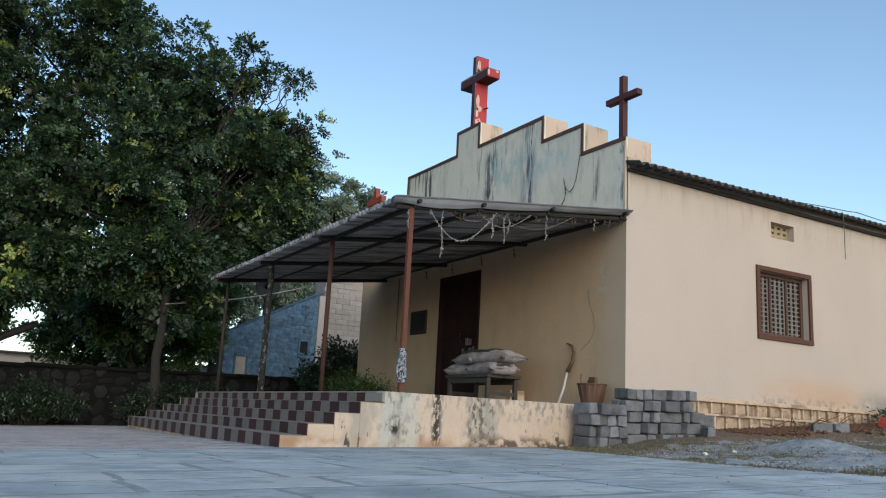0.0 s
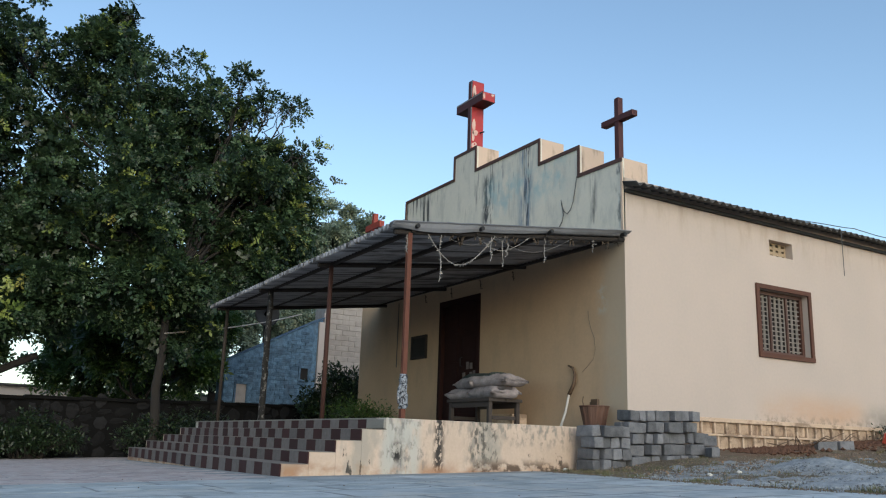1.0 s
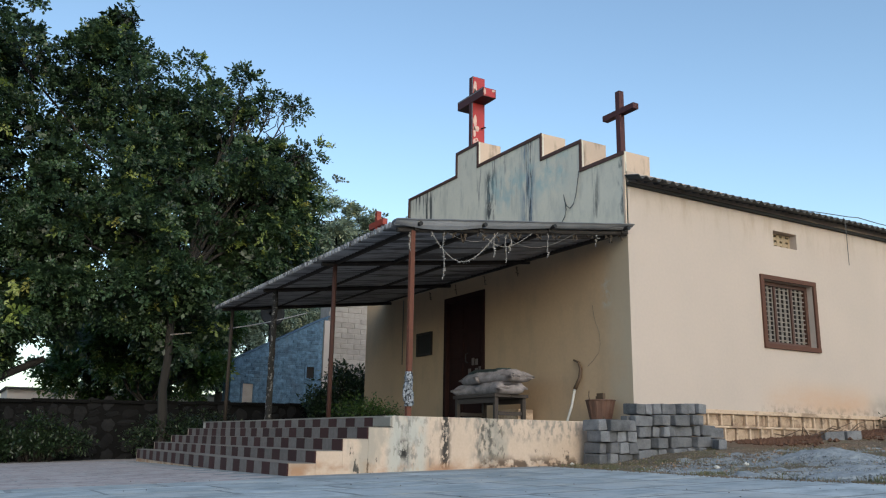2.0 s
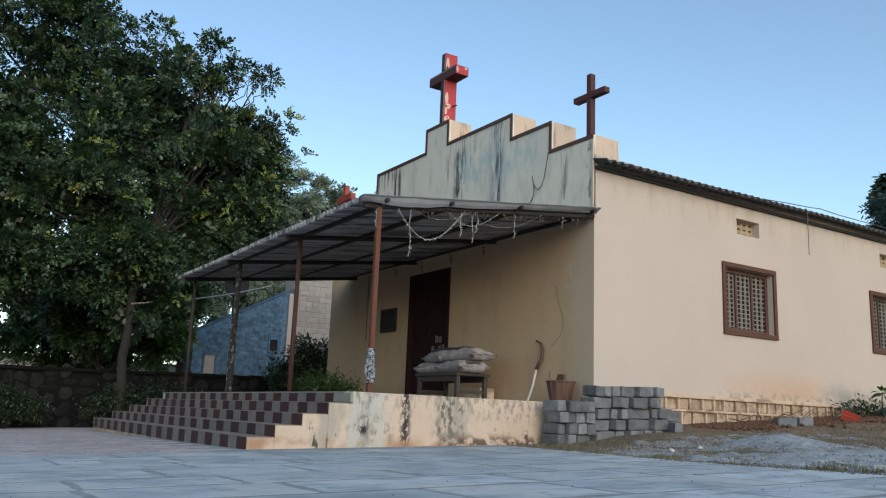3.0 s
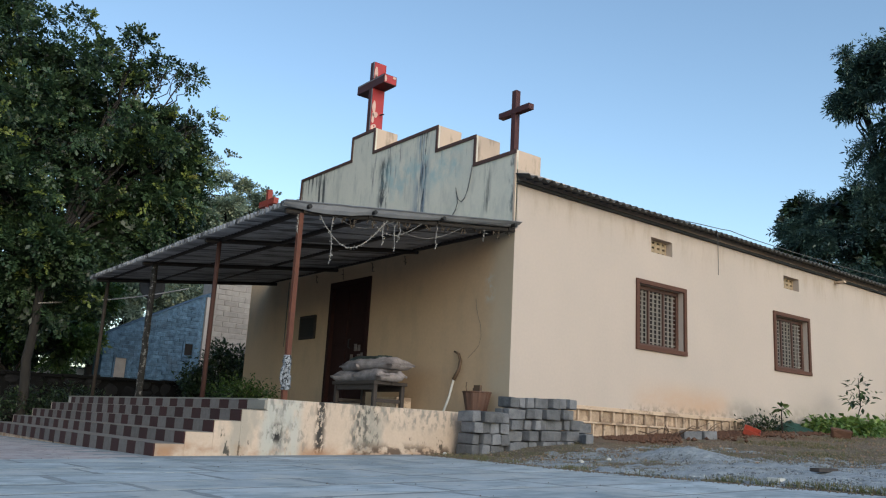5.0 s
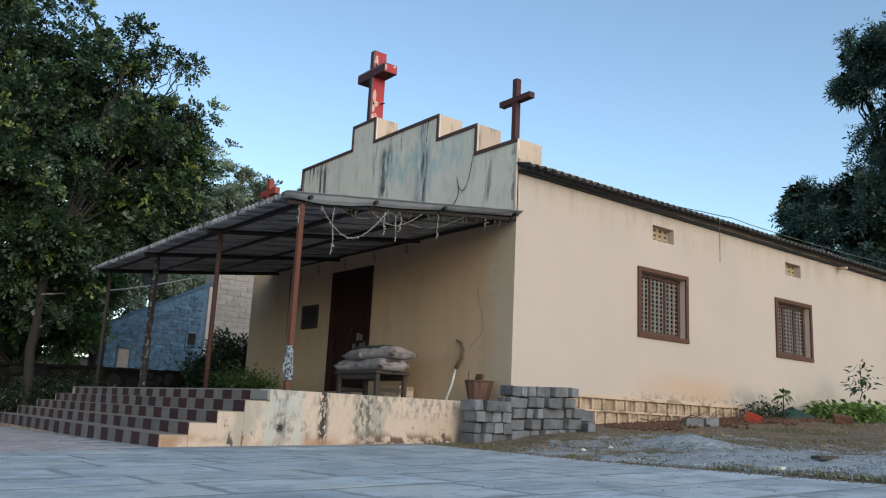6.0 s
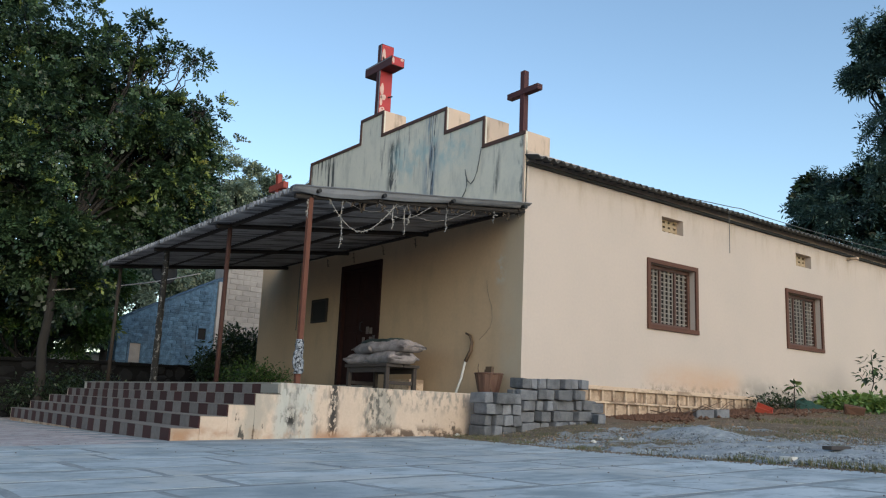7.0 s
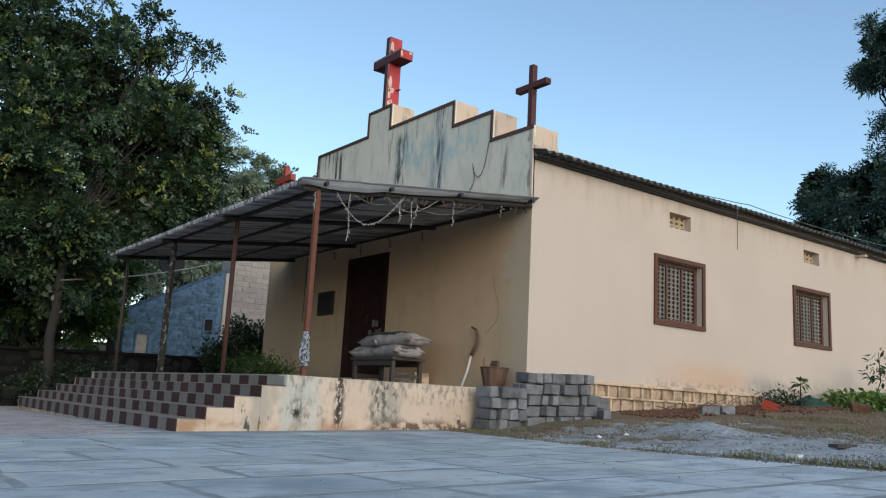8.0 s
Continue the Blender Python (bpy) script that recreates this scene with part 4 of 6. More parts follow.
part("board_frame", boxes(((-5.61, -0.04, 1.82), (-5.06, -0.002, 1.86)), ((-5.61, -0.04, 2.20), (-5.06, -0.002, 2.24)), ((-5.61, -0.04, 1.86), (-5.57, -0.002, 2.20)), ((-5.10, -0.04, 1.86), (-5.06, -0.002, 2.20))), M_BEAM, nb)
tagged(part("wall_conduit", tube(bmesh.new(), [(-6.2, -0.012, 1.72), (-6.2, -0.012, 2.3), (-6.2, -0.012, 2.95)], 0.009, 6), M_WIRE), "thin dark conduit fixed to the porch wall", "conduit")
# Thin tube drawn in place of a crack in the plaster.
tagged(part("wall_cable", tube(bmesh.new(), [(-0.72, -0.009, 2.15), (-0.70, -0.009, 2.02), (-0.66, -0.009, 1.90), (-0.60, -0.009, 1.78), (-0.58, -0.009, 1.62), (-0.62, -0.009, 1.50), (-0.72, -0.009, 1.42), (-0.84, -0.009, 1.34)], 0.0022, 5), M_WIRE), "thin line standing for a crack down the plaster", "cable")
tagged(part("parapet_cable", tube(bmesh.new(), [(-0.90, -0.04, 4.10), (-0.93, -0.05, 3.90), (-0.97, -0.05, 3.74), (-1.03, -0.05, 3.63), (-1.10, -0.05, 3.59), (-1.17, -0.05, 3.64), (-1.22, -0.05, 3.74), (-1.24, -0.05, 3.83), (-1.22, -0.045, 3.74), (-1.20, -0.04, 3.60), (-1.23, -0.04, 3.5), (-1.38, -0.04, 3.34), (-1.55, -0.04, 3.2), (-1.8, -0.03, 3.12)], 0.008, 5), M_WIRE), "looped grey cable hanging on the parapet", "cable")
tagged(part("eave_cable", tube(bmesh.new(), [(0.255, 4.24, 3.79), (0.278, 4.24, 3.76), (0.28, 4.24, 3.6), (0.277, 4.245, 3.35), (0.28, 4.238, 3.04)], 0.006, 5), M_WIRE), "thin cable hanging from the eave", "cable")
pts = [(0.25, 3.2, 3.76), (0.25, 3.8, 3.80), (0.24, 4.4, 3.835), (0.26, 4.62, 3.85), (0.24, 5.2, 3.84), (0.18, 6.5, 3.87), (0.05, 8.5, 3.95), (-0.2, 11.0, 4.12), (-0.6, 14.0, 4.42), (-1.2, 17.0, 4.9)]
tagged(part("roof_cable", tube(bmesh.new(), pts, 0.007, 5), M_WIRE), "loose grey cable running along the roof edge", "cable")


def garland(pts, r, material, label, seed):
    """A twisted tinsel string: a thread with many small bent flakes along it."""
    rg = random.Random(seed)
    bm = bmesh.new()
    tube(bm, pts, r * 0.25, 5)
    for a, b in zip(pts, pts[1:]):
        a, b = Vector(a), Vector(b)
        for _ in range(max(2, int((b - a).length / 0.012))):
            p = a.lerp(b, rg.random())
            d = Vector((rg.uniform(-1, 1), rg.uniform(-1, 1), rg.uniform(-1, 0.6))).normalized() * r * rg.uniform(0.7, 1.8)
            e = Vector((rg.uniform(-1, 1), rg.uniform(-1, 1), rg.uniform(-1, 1))).normalized() * r * 0.5
            v = [bm.verts.new(q) for q in (p, p + d * 0.5 + e, p + d, p + d * 0.5 - e)]
            bm.faces.new(v)
    return tagged(part("garland", bm, material), label, "garland", "old festoons under the canopy")


def hang(y0, y1, drop, x=0.02, n=9):
    return [(x - 0.05 * math.sin(math.pi * k / n), y0 + (y1 - y0) * k / n, canopy_z(x, y0 + (y1 - y0) * k / n) - 0.07 - drop * math.sin(math.pi * k / n)) for k in range(n + 1)]


FEST = "faded white tinsel festoon hanging under the canopy"
garland(hang(-2.95, -2.05, 0.34), 0.021, M_GARLAND, FEST, 1)
garland(hang(-2.30, -1.55, 0.16), 0.014, M_GARLAND, FEST, 2)
garland(hang(-2.05, -0.9, 0.17), 0.007, M_GARLAND, FEST, 3)
garland(hang(-2.75, -1.95, 0.10), 0.008, M_GARLAND, FEST, 4)
rg = random.Random(12)
for y, length in ((-2.78, 0.54), (-2.10, 0.30), (-1.93, 0.36), (-1.88, 0.24), (-1.32, 0.30), (-3.2, 0.28), (-0.55, 0.16)):
    z = canopy_z(0, y) - 0.07
    garland([(0.02 + rg.uniform(-0.02, 0.02), y + rg.uniform(-0.015, 0.015), z - length * k / 6) for k in range(7)], 0.019, M_GARLAND, "short faded tinsel strand hanging under the canopy", int(100 + y * 100))
for k in range(22):
    y = -2.8 + 0.125 * k + rg.uniform(-0.08, 0.08)
    z = canopy_z(0, y) - 0.05
    garland([(0.0 + rg.uniform(-0.05, 0.02), y, z), (rg.uniform(-0.04, 0.03), y + rg.uniform(-0.05, 0.05), z - rg.uniform(0.05, 0.13))], 0.030, M_DRYLEAF, "dried brown leaf tuft of an old festoon", 300 + k)
for k in range(4):
    x = -2.4 - 0.9 * k
    garland([(x, -0.06, canopy_z(x, -0.1) - 0.06), (x + 0.03, -0.06, canopy_z(x, -0.1) - 0.16 - 0.08 * rg.random())], 0.022, M_DRYLEAF, "dried brown leaf tuft of an old festoon", 400 + k)

# ---- pile of cement blocks ----
BL, BW, BH = 0.27, 0.132, 0.125
block_meshes = []
for k, (w, h) in enumerate(((0.122, 0.126), (0.108, 0.122), (0.142, 0.127), (0.116, 0.119), (0.132, 0.125))):
    bm = boxes(((-BL / 2, -w / 2, 0), (BL / 2, w / 2, h)), bevel=0.018)
    for v in bm.verts:
        p = v.co * 12 + Vector((k * 5.3, 0, k))
        v.co += Vector((noise.noise(p), noise.noise(p + Vector((3, 0, 0))), 0.7 * noise.noise(p + Vector((0, 5, 0))))) * 0.015
    me = bpy.data.meshes.new("cement_block")
    bm.to_mesh(me)
    bm.free()
    me.materials.append(M_BLOCK)
    block_meshes.append((me, w))
rg = random.Random(8)


def block(x, y, z, turn, tip=0.0, label="rough grey cement block stacked against the porch", kind=0):
    ob = link("cement_block", block_meshes[kind][0], None, at=pose(x, y, z, tip, 0, turn))
    return tagged(ob, label, "block", "pile of cement blocks")


# a lower stack of four courses, and a higher one on the rising ground behind it
COURSES = [(-0.99, -0.50, 0.100 + 0.129 * k, 0.0) for k in range(4)] + [(-0.46 + 0.03 * (k == 4), 0.66 - 0.05 * (k > 2), 0.150 + 0.131 * k, 0.035) for k in range(5)]
for y0, end, z0, slope in COURSES:
    y = y0 + 0.03 * rg.random()
    while y < end:
        kind = rg.randrange(5)
        header = rg.random() < 0.80
        w = block_meshes[kind][1] if header else BL
        z = z0 + slope * (y + 0.46) + rg.uniform(-0.003, 0.003)
        if z + BH > profile(y + w / 2) + 0.02:
            x = 0.50 + rg.uniform(-0.05, 0.035) - (BL if header else BW) / 2
            block(x, y + w / 2, z, (rg.choice((0, 180)) if header else 90) + rg.uniform(-8, 8), rg.uniform(-4, 4), kind=kind)
            if not header:
                block(x - BW - 0.012, y + w / 2, z, 90 + rg.uniform(-2, 2))
        y += w + rg.uniform(0.005, 0.022)
for x, y, turn in ((0.47, 0.84, 20), (0.36, 0.98, 75), (0.60, 0.80, -30)):
    block(x, y, ground_z(x, y) + 0.0, turn, 0, "loose grey cement block lying beside the pile", 1)
block(0.44, 0.86, ground_z(0.47, 0.88) + BH + 0.005, 50, 0, "loose grey cement block lying beside the pile", 3)

# ---- side yard ----
def leaf_cloud(name, material, centres, per, size, spread, droop, seed, parent=None, label="", aspect=0.42, flat=0.35):
    """Many folded leaf blades round the given centres, one joined mesh."""
    g = np.random.default_rng(seed)
    c = np.repeat(np.asarray(centres, float), per, axis=0)
    n = len(c)
    off = g.normal(size=(n, 3)) * np.asarray(spread)
    p = c + off
    d = off / (np.linalg.norm(off, axis=1, keepdims=True) + 1e-6) + g.normal(size=(n, 3)) * 0.7
    d[:, 2] -= droop
    d /= np.linalg.norm(d, axis=1, keepdims=True)
    nn = g.normal(size=(n, 3)) * 0.45 + np.array((0, 0, 1.0))
    side = np.cross(d, nn)
    side /= np.linalg.norm(side, axis=1, keepdims=True) + 1e-6
    up = np.cross(side, d)
    s = size * g.uniform(0.6, 1.3, (n, 1))
    w = s * aspect * 0.5
    v = np.stack([p, p + d * s * 0.45 + side * w + up * w * flat, p + d * s, p + d * s * 0.45 - side * w + up * w * flat], 1).reshape(-1, 3)
    k = np.arange(n)[:, None] * 4
    f = np.concatenate([k + np.array((0, 1, 2)), k + np.array((0, 2, 3))], 0)
    me = bpy.data.meshes.new(name)
    me.vertices.add(len(v))
    me.vertices.foreach_set("co", v.ravel())
    me.loops.add(f.size)
    me.polygons.add(len(f))
    me.loops.foreach_set("vertex_index", f.ravel())
    me.polygons.foreach_set("loop_start", np.arange(0, f.size, 3))
    me.polygons.foreach_set("loop_total", np.full(len(f), 3))
    me.update(calc_edges=True)
    return link(name, me, material, parent, label)


def sprays(name, material, centres, ways, pairs, size, seed, parent=None, label="", aspect=0.4, droop=0.2):
    """Leafy twigs: each one a bent stalk with pairs of blades along it and one at its tip, many in one joined mesh."""
    g = np.random.default_rng(seed)
    c, way = np.asarray(centres, float), np.asarray(ways, float)
    n, k = len(c), pairs + 1
    d = way + g.normal(size=(n, 3)) * 0.55
    d[:, 2] -= droop
    d /= np.linalg.norm(d, axis=1, keepdims=True)
    s = size * g.uniform(0.7, 1.25, (n, 1))
    t = (np.arange(k) / pairs)[None, :, None]
    axis = c[:, None] + d[:, None] * t * s[:, None] * 0.40 * pairs
    axis[:, :, 2] -= (t[:, :, 0] ** 2) * s * 0.16 * pairs * (0.5 + droop)
    flat = np.cross(d, g.normal(size=(n, 3)) * 0.6 + np.array((0.25, 0, 1.0)))
    flat /= np.linalg.norm(flat, axis=1, keepdims=True) + 1e-6
    up = np.cross(flat, d)
    vs, fs, o = [axis.reshape(-1, 3)], [], n * k
    node = np.arange(n * k).reshape(n, k)
    for j in range(k):
        for sign in ((-1, 1) if j < pairs else (0,)):
            out = d * (0.55 if sign else 1.0) + flat * sign + up * g.normal(size=(n, 1)) * 0.35 + g.normal(size=(n, 3)) * 0.22
            out[:, 2] -= 0.25 * droop
            out /= np.linalg.norm(out, axis=1, keepdims=True)
            across = np.cross(out, up + g.normal(size=(n, 3)) * 0.3)
            across /= np.linalg.norm(across, axis=1, keepdims=True) + 1e-6
            ln = s * g.uniform(0.7, 1.15, (n, 1))
            base = axis[:, j]
            vs.append(np.stack([base + out * ln * 0.5 + across * ln * aspect * 0.5, base + out * ln, base + out * ln * 0.5 - across * ln * aspect * 0.5], 1).reshape(-1, 3))
            q = o + np.arange(n) * 3
            fs += [np.stack([node[:, j], q, q + 1], 1), np.stack([node[:, j], q + 1, q + 2], 1)]
            o += n * 3
        if j < pairs:
            vs.append(axis[:, j] + np.array((0, 0, 0.006)))
            q = o + np.arange(n)
            fs.append(np.stack([node[:, j], node[:, j + 1], q], 1))
            o += n
    v, f = np.concatenate(vs), np.concatenate(fs)
    me = bpy.data.meshes.new(name)
    me.vertices.add(len(v))
    me.vertices.foreach_set("co", v.ravel())
    me.loops.add(f.size)
    me.polygons.add(len(f))
    me.loops.foreach_set("vertex_index", f.ravel().astype(np.int32))
    me.polygons.foreach_set("loop_start", np.arange(0, f.size, 3))
    me.polygons.foreach_set("loop_total", np.full(len(f), 3))
    me.update(calc_edges=True)
    return link(name, me, material, parent, label)


def lobes(spec, seed, gap):
    """Twig ends and their directions: each crown lobe (cx, cy, cz, rx, ry, rz, billows) carries small billows round its skin; whole pockets stay empty."""
    g = np.random.default_rng(seed)
    out, ways, small = [], [], []
    for cx, cy, cz, rx, ry, rz, balls in spec:
        for _ in range(balls):
            d = g.normal(size=3)
            d /= np.linalg.norm(d)
            shoot = balls > 3 and g.random() < 0.22
            mid = np.array((cx, cy, cz)) + d * (g.uniform(1.02, 1.28) if shoot else g.uniform(0.5, 1.0)) * np.array((rx, ry, rz))
            n = int(g.integers(60, 130))
            n = n // 3 if shoot else n // 4 if balls <= 3 else n
            q = g.normal(size=(n, 3))
            q /= np.linalg.norm(q, axis=1, keepdims=True)
            out.append(mid + q * g.uniform(0.25, 1.0, (n, 1)) ** 0.6 * (1 + 0.55 * (g.random((n, 1)) < 0.16)) * (g.uniform(0.2, 0.4) if shoot else g.uniform(0.7, 0.95) if balls <= 3 else g.uniform(0.30, 0.72)) * np.array((1, 1, 0.6)) * (0.33 * (rx + ry + rz) / 2.0) ** 0.5)
            ways.append(q * 0.8 + d * 0.5)
            small.append(np.full(n, balls <= 3))
    out, ways = np.concatenate(out), np.concatenate(ways)
    keep = np.array([k or noise.noise((p[0] * 1.25 + seed, p[1] * 1.25, p[2] * 1.6)) > gap for p, k in zip(out, np.concatenate(small))])
    return out[keep], ways[keep]


def inner_twigs(spec, seed, gap):
    """Twigs of the shaded inside of each lobe, with the same empty pockets."""
    g = np.random.default_rng(seed + 40)
    out = []
    for cx, cy, cz, rx, ry, rz, balls in spec:
        n = balls * 14 if balls > 3 else 0
        q = g.normal(size=(n, 3))
        q /= np.linalg.norm(q, axis=1, keepdims=True)
        out.append(np.array((cx, cy, cz)) + q * g.random((n, 1)) ** 0.4 * np.array((rx, ry, rz)) * 0.62)
    out = np.concatenate(out)
    out = out[np.array([noise.noise((p[0] * 1.25 + seed, p[1] * 1.25, p[2] * 1.6)) > gap for p in out])]
    return out, g.normal(size=out.shape) * 0.6


def limb(bm, a, b, r0, r1, seed, bend=0.25, n=7):
    a, b = Vector(a), Vector(b)
    pts = [a.lerp(b, k / n) + Vector((noise.noise((k * 0.5, seed, 0)), noise.noise((k * 0.5, seed, 9)), 0.4 * noise.noise((k * 0.5, seed, 4)))) * bend * math.sin(math.pi * k / n) for k in range(n + 1)]
    tube(bm, pts, r0, 8, r1)
    return pts


def tree(name, base, spec, per, size, mats, label, seed, r0=0.2, fork=0.35, droop=0.5, yellow=0, aspect=0.42, gap=-0.20, inner=True):
    tr = thing(name, base, label, "tree")
    bm = bmesh.new()
    base = Vector(base)
    heart = Vector((sum(s[0] for s in spec) / len(spec), sum(s[1] for s in spec) / len(spec), sum(s[2] for s in spec) / len(spec)))
    knee = base.lerp(heart, fork)
    knee.x, knee.y = base.x * 0.8 + heart.x * 0.2, base.y * 0.8 + heart.y * 0.2
    limb(bm, base - Vector((0, 0, 0.3)), knee, r0 * 1.15, r0 * 0.8, seed, 0.12)
    part("trunk", bm, M_BARK, tr, smooth=True)
    rgl = random.Random(seed)
    for s in spec:
        bm = bmesh.new()
        tip = Vector(s[:3])
        pts = limb(bm, knee, tip, r0 * 0.45, r0 * 0.15, seed + s[0], 0.5)
        for k in range(5):
            q = Vector((tip.x + s[3] * rgl.uniform(-0.8, 0.8), tip.y + s[4] * rgl.uniform(-0.8, 0.8), tip.z + s[5] * rgl.uniform(-0.5, 0.85)))
            limb(bm, pts[rgl.randint(3, 7)], q, r0 * 0.22, r0 * 0.05, seed + k, 0.4)
        part("limb", bm, M_BARK, tr, smooth=True)
    c, way = lobes(spec, seed, gap)
    sprays("crown", mats[0], c, way, per, size, seed, tr, "", aspect, droop)["kind"] = "stuff"
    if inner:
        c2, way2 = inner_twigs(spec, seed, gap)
        # Inner leaves take the darker copy, so their shade sits in the colour.
        sprays("inner_foliage", M_LEAF_SHADE, c2, way2, 3, size * 1.6, seed + 9, tr, "inner leaves with crown shade put into their dark green", 0.6, droop)["kind"] = "stuff"
    if yellow:
        g = np.random.default_rng(seed + 5)
        k = np.repeat(g.choice(len(c), yellow, replace=False), 6)
        pick = c[k] + g.normal(size=(len(k), 3)) * np.array((0.14, 0.14, 0.08)) + way[k] * 0.1
        sprays("yellow_sprays", mats[1], pick, way[k], per, size, seed + 6, tr, "yellowing leaf sprays", aspect, droop)["kind"] = "stuff"
    return tr


def shrub(name, at, r, h, n, per, size, material, label, seed, category="shrub", droop=0.1):
    s = thing(name, at, label, category)
    g = random.Random(seed)
    cs = []
    bm = bmesh.new()
    for _ in range(n):
        a, q = g.uniform(0, 2 * math.pi), math.sqrt(g.random())
        hh = h * (1 - 0.45 * q * q) * g.uniform(0.35, 1.0)
        e = (at[0] + r[0] * q * math.cos(a), at[1] + r[1] * q * math.sin(a), at[2] + hh)
        cs.append(e)
        tube(bm, [(at[0] + (e[0] - at[0]) * 0.3, at[1] + (e[1] - at[1]) * 0.3, at[2] - 0.03), ((e[0] + at[0]) / 2 + 0.02, (e[1] + at[1]) / 2, at[2] + hh * 0.6), e], 0.012, 5, 0.004)
    part("stalk", bm, M_BARK, s)
    leaf_cloud("foliage", material, cs, per, size, (0.13, 0.13, 0.07) if category == "plant" else (0.09, 0.09, 0.08), droop, seed, s, aspect=0.72 if category == "plant" else 0.42)["kind"] = "stuff"
    return s


# gravel heap and its loose stones
def heap_z(x, y):
    a = 0.10 * math.exp(-(((x - 2.5) / 0.42) ** 2 + ((y - 0.25) / 0.38) ** 2))
    b = 0.060 * math.exp(-(((x - 4.7) / 2.1) ** 2 + ((y + 0.85) / 1.5) ** 2))
    return a + b - 0.022


nx, ny = 96, 72
vs, fs = [], []
for j in range(ny + 1):
    for i in range(nx + 1):
        x, y = 0.9 + 5.6 * i / nx, -2.2 + 4.2 * j / ny
        rim = 0.05 * noise.noise((x * 2.5, y * 2.5, 0))
        low = min(1.0, max(0.0, (y - edge_y(x) - 0.02 + 0.12 * noise.noise((x * 3, 0, 7))) / 0.15))
        vs.append((x, y, ground_z(x, y) - 0.10 * (1 - low) + max(-0.06, heap_z(x, y) + rim * 0.8) + 0.03 * noise.noise((x * 8, y * 8, 2)) + 0.022 * noise.noise((x * 17, y * 17, 2))))
for j in range(ny):
    for i in range(nx):
        a = j * (nx + 1) + i
        fs.append((a, a + 1, a + nx + 2, a + nx + 1))
gravel = tagged(link("gravel_heap", solid_mesh("gravel_heap", vs, fs), M_GRAVEL, smooth=True), "low spread heap of blue-grey gravel", "gravel", kind="stuff")


def pebbles(name, material, n, seed, place, size, label, category):
    g = random.Random(seed)
    vs, fs = [], []
    for _ in range(n):
        x, y, z = place(g)
        s = size * g.uniform(0.5, 1.5)
        o = len(vs)
        t = g.uniform(0, 3.14)
        for dx, dy, dz in ((1, 0, 0), (-1, 0, 0), (0, 1, 0), (0, -1, 0), (0, 0, 0.8), (0, 0, -0.8)):
            k = g.uniform(0.7, 1.2)
            vs.append((x + s * k * (dx * math.cos(t) - dy * math.sin(t)), y + s * k * (dx * math.sin(t) + dy * math.cos(t)), z + s * k * dz))
        for a, b in ((0, 2), (2, 1), (1, 3), (3, 0)):
            fs.append((o + a, o + b, o + 4))
            fs.append((o + b, o + a, o + 5))
    return tagged(link(name, solid_mesh(name, vs, fs), material), label, category, kind="stuff")


def on_heap(g):
    while True:
        x, y = g.uniform(1.2, 6.4), g.uniform(-1.95, 1.7)
        if heap_z(x, y) > g.uniform(-0.03, 0.03) and y > edge_y(x) + 0.04:
            return x, y, ground_z(x, y) + max(0, heap_z(x, y)) + 0.004


def on_yard(g):
    x, y = g.uniform(0.1, 6.5), g.uniform(-1.4, 8)
    return x, y, ground_z(x, y) + 0.005


pebbles("gravel_stones", M_GRAVEL, 11000, 3, on_heap, 0.009, "loose blue-grey gravel stones", "gravel")
pebbles("dark_gravel", M_BLOCK, 3500, 4, on_heap, 0.008, "darker grey chips among the gravel", "gravel")
pebbles("yard_stones", M_RUBBLE, 1600, 5, on_yard, 0.014, "small brown stones and clods on the soil", "stones")


def on_bank(g):
    x, y = abs(g.gauss(0.35, 0.3)) + 0.05, g.uniform(1.3, 6.5)
    return x, y, ground_z(x, y) + 0.03


pebbles("earth_clods", M_REDSOIL, 1500, 6, on_bank, 0.032, "crumbled red earth clods along the wall", "earth")


def grass(n, seed, place, h):
    g = random.Random(seed)
    vs, fs = [], []
    for _ in range(n):
        x, y, z = place(g)
        for _ in range(5):
            hh, a = h * g.uniform(0.4, 1.2), g.uniform(0, 6.28)
            ox, oy, lean = g.gauss(0, 0.02), g.gauss(0, 0.02), g.uniform(0.2, 0.8)
            o = len(vs)
            sx, sy = 0.004 * math.sin(a), -0.004 * math.cos(a)
            vs += [(x + ox + sx, y + oy + sy, z - 0.01), (x + ox - sx, y + oy - sy, z - 0.01), (x + ox + hh * lean * math.cos(a), y + oy + hh * lean * math.sin(a), z + hh)]
            fs.append((o, o + 1, o + 2))
    return tagged(link("grass", solid_mesh("grass", vs, fs), M_GRASS), "thin dry yellow-green grass on the soil", "grass", kind="stuff")


def in_patches(g):
    while True:
        x, y = g.uniform(0.15, 7.5), g.uniform(-1.95, 9)
        if y > edge_y(x) + 0.05 and noise.noise((x * 0.8, y * 0.8, 3)) > g.uniform(-0.15, 0.25) and heap_z(x, y) < 0.012:
            return x, y, ground_z(x, y)


def by_edge(g):
    while True:
        x = g.uniform(0.6, 7.5)
        if x > 4.7 + g.uniform(-0.3, 0.3) or noise.noise((x * 2.0, 4, 0)) > 0.12:
            y = edge_y(x) + 0.03 + abs(g.gauss(0.02, 0.14))
            return x, y, ground_z(x, y) + max(0.0, heap_z(x, y))


grass(6500, 21, in_patches, 0.032)
grass(700, 22, by_edge, 0.034)


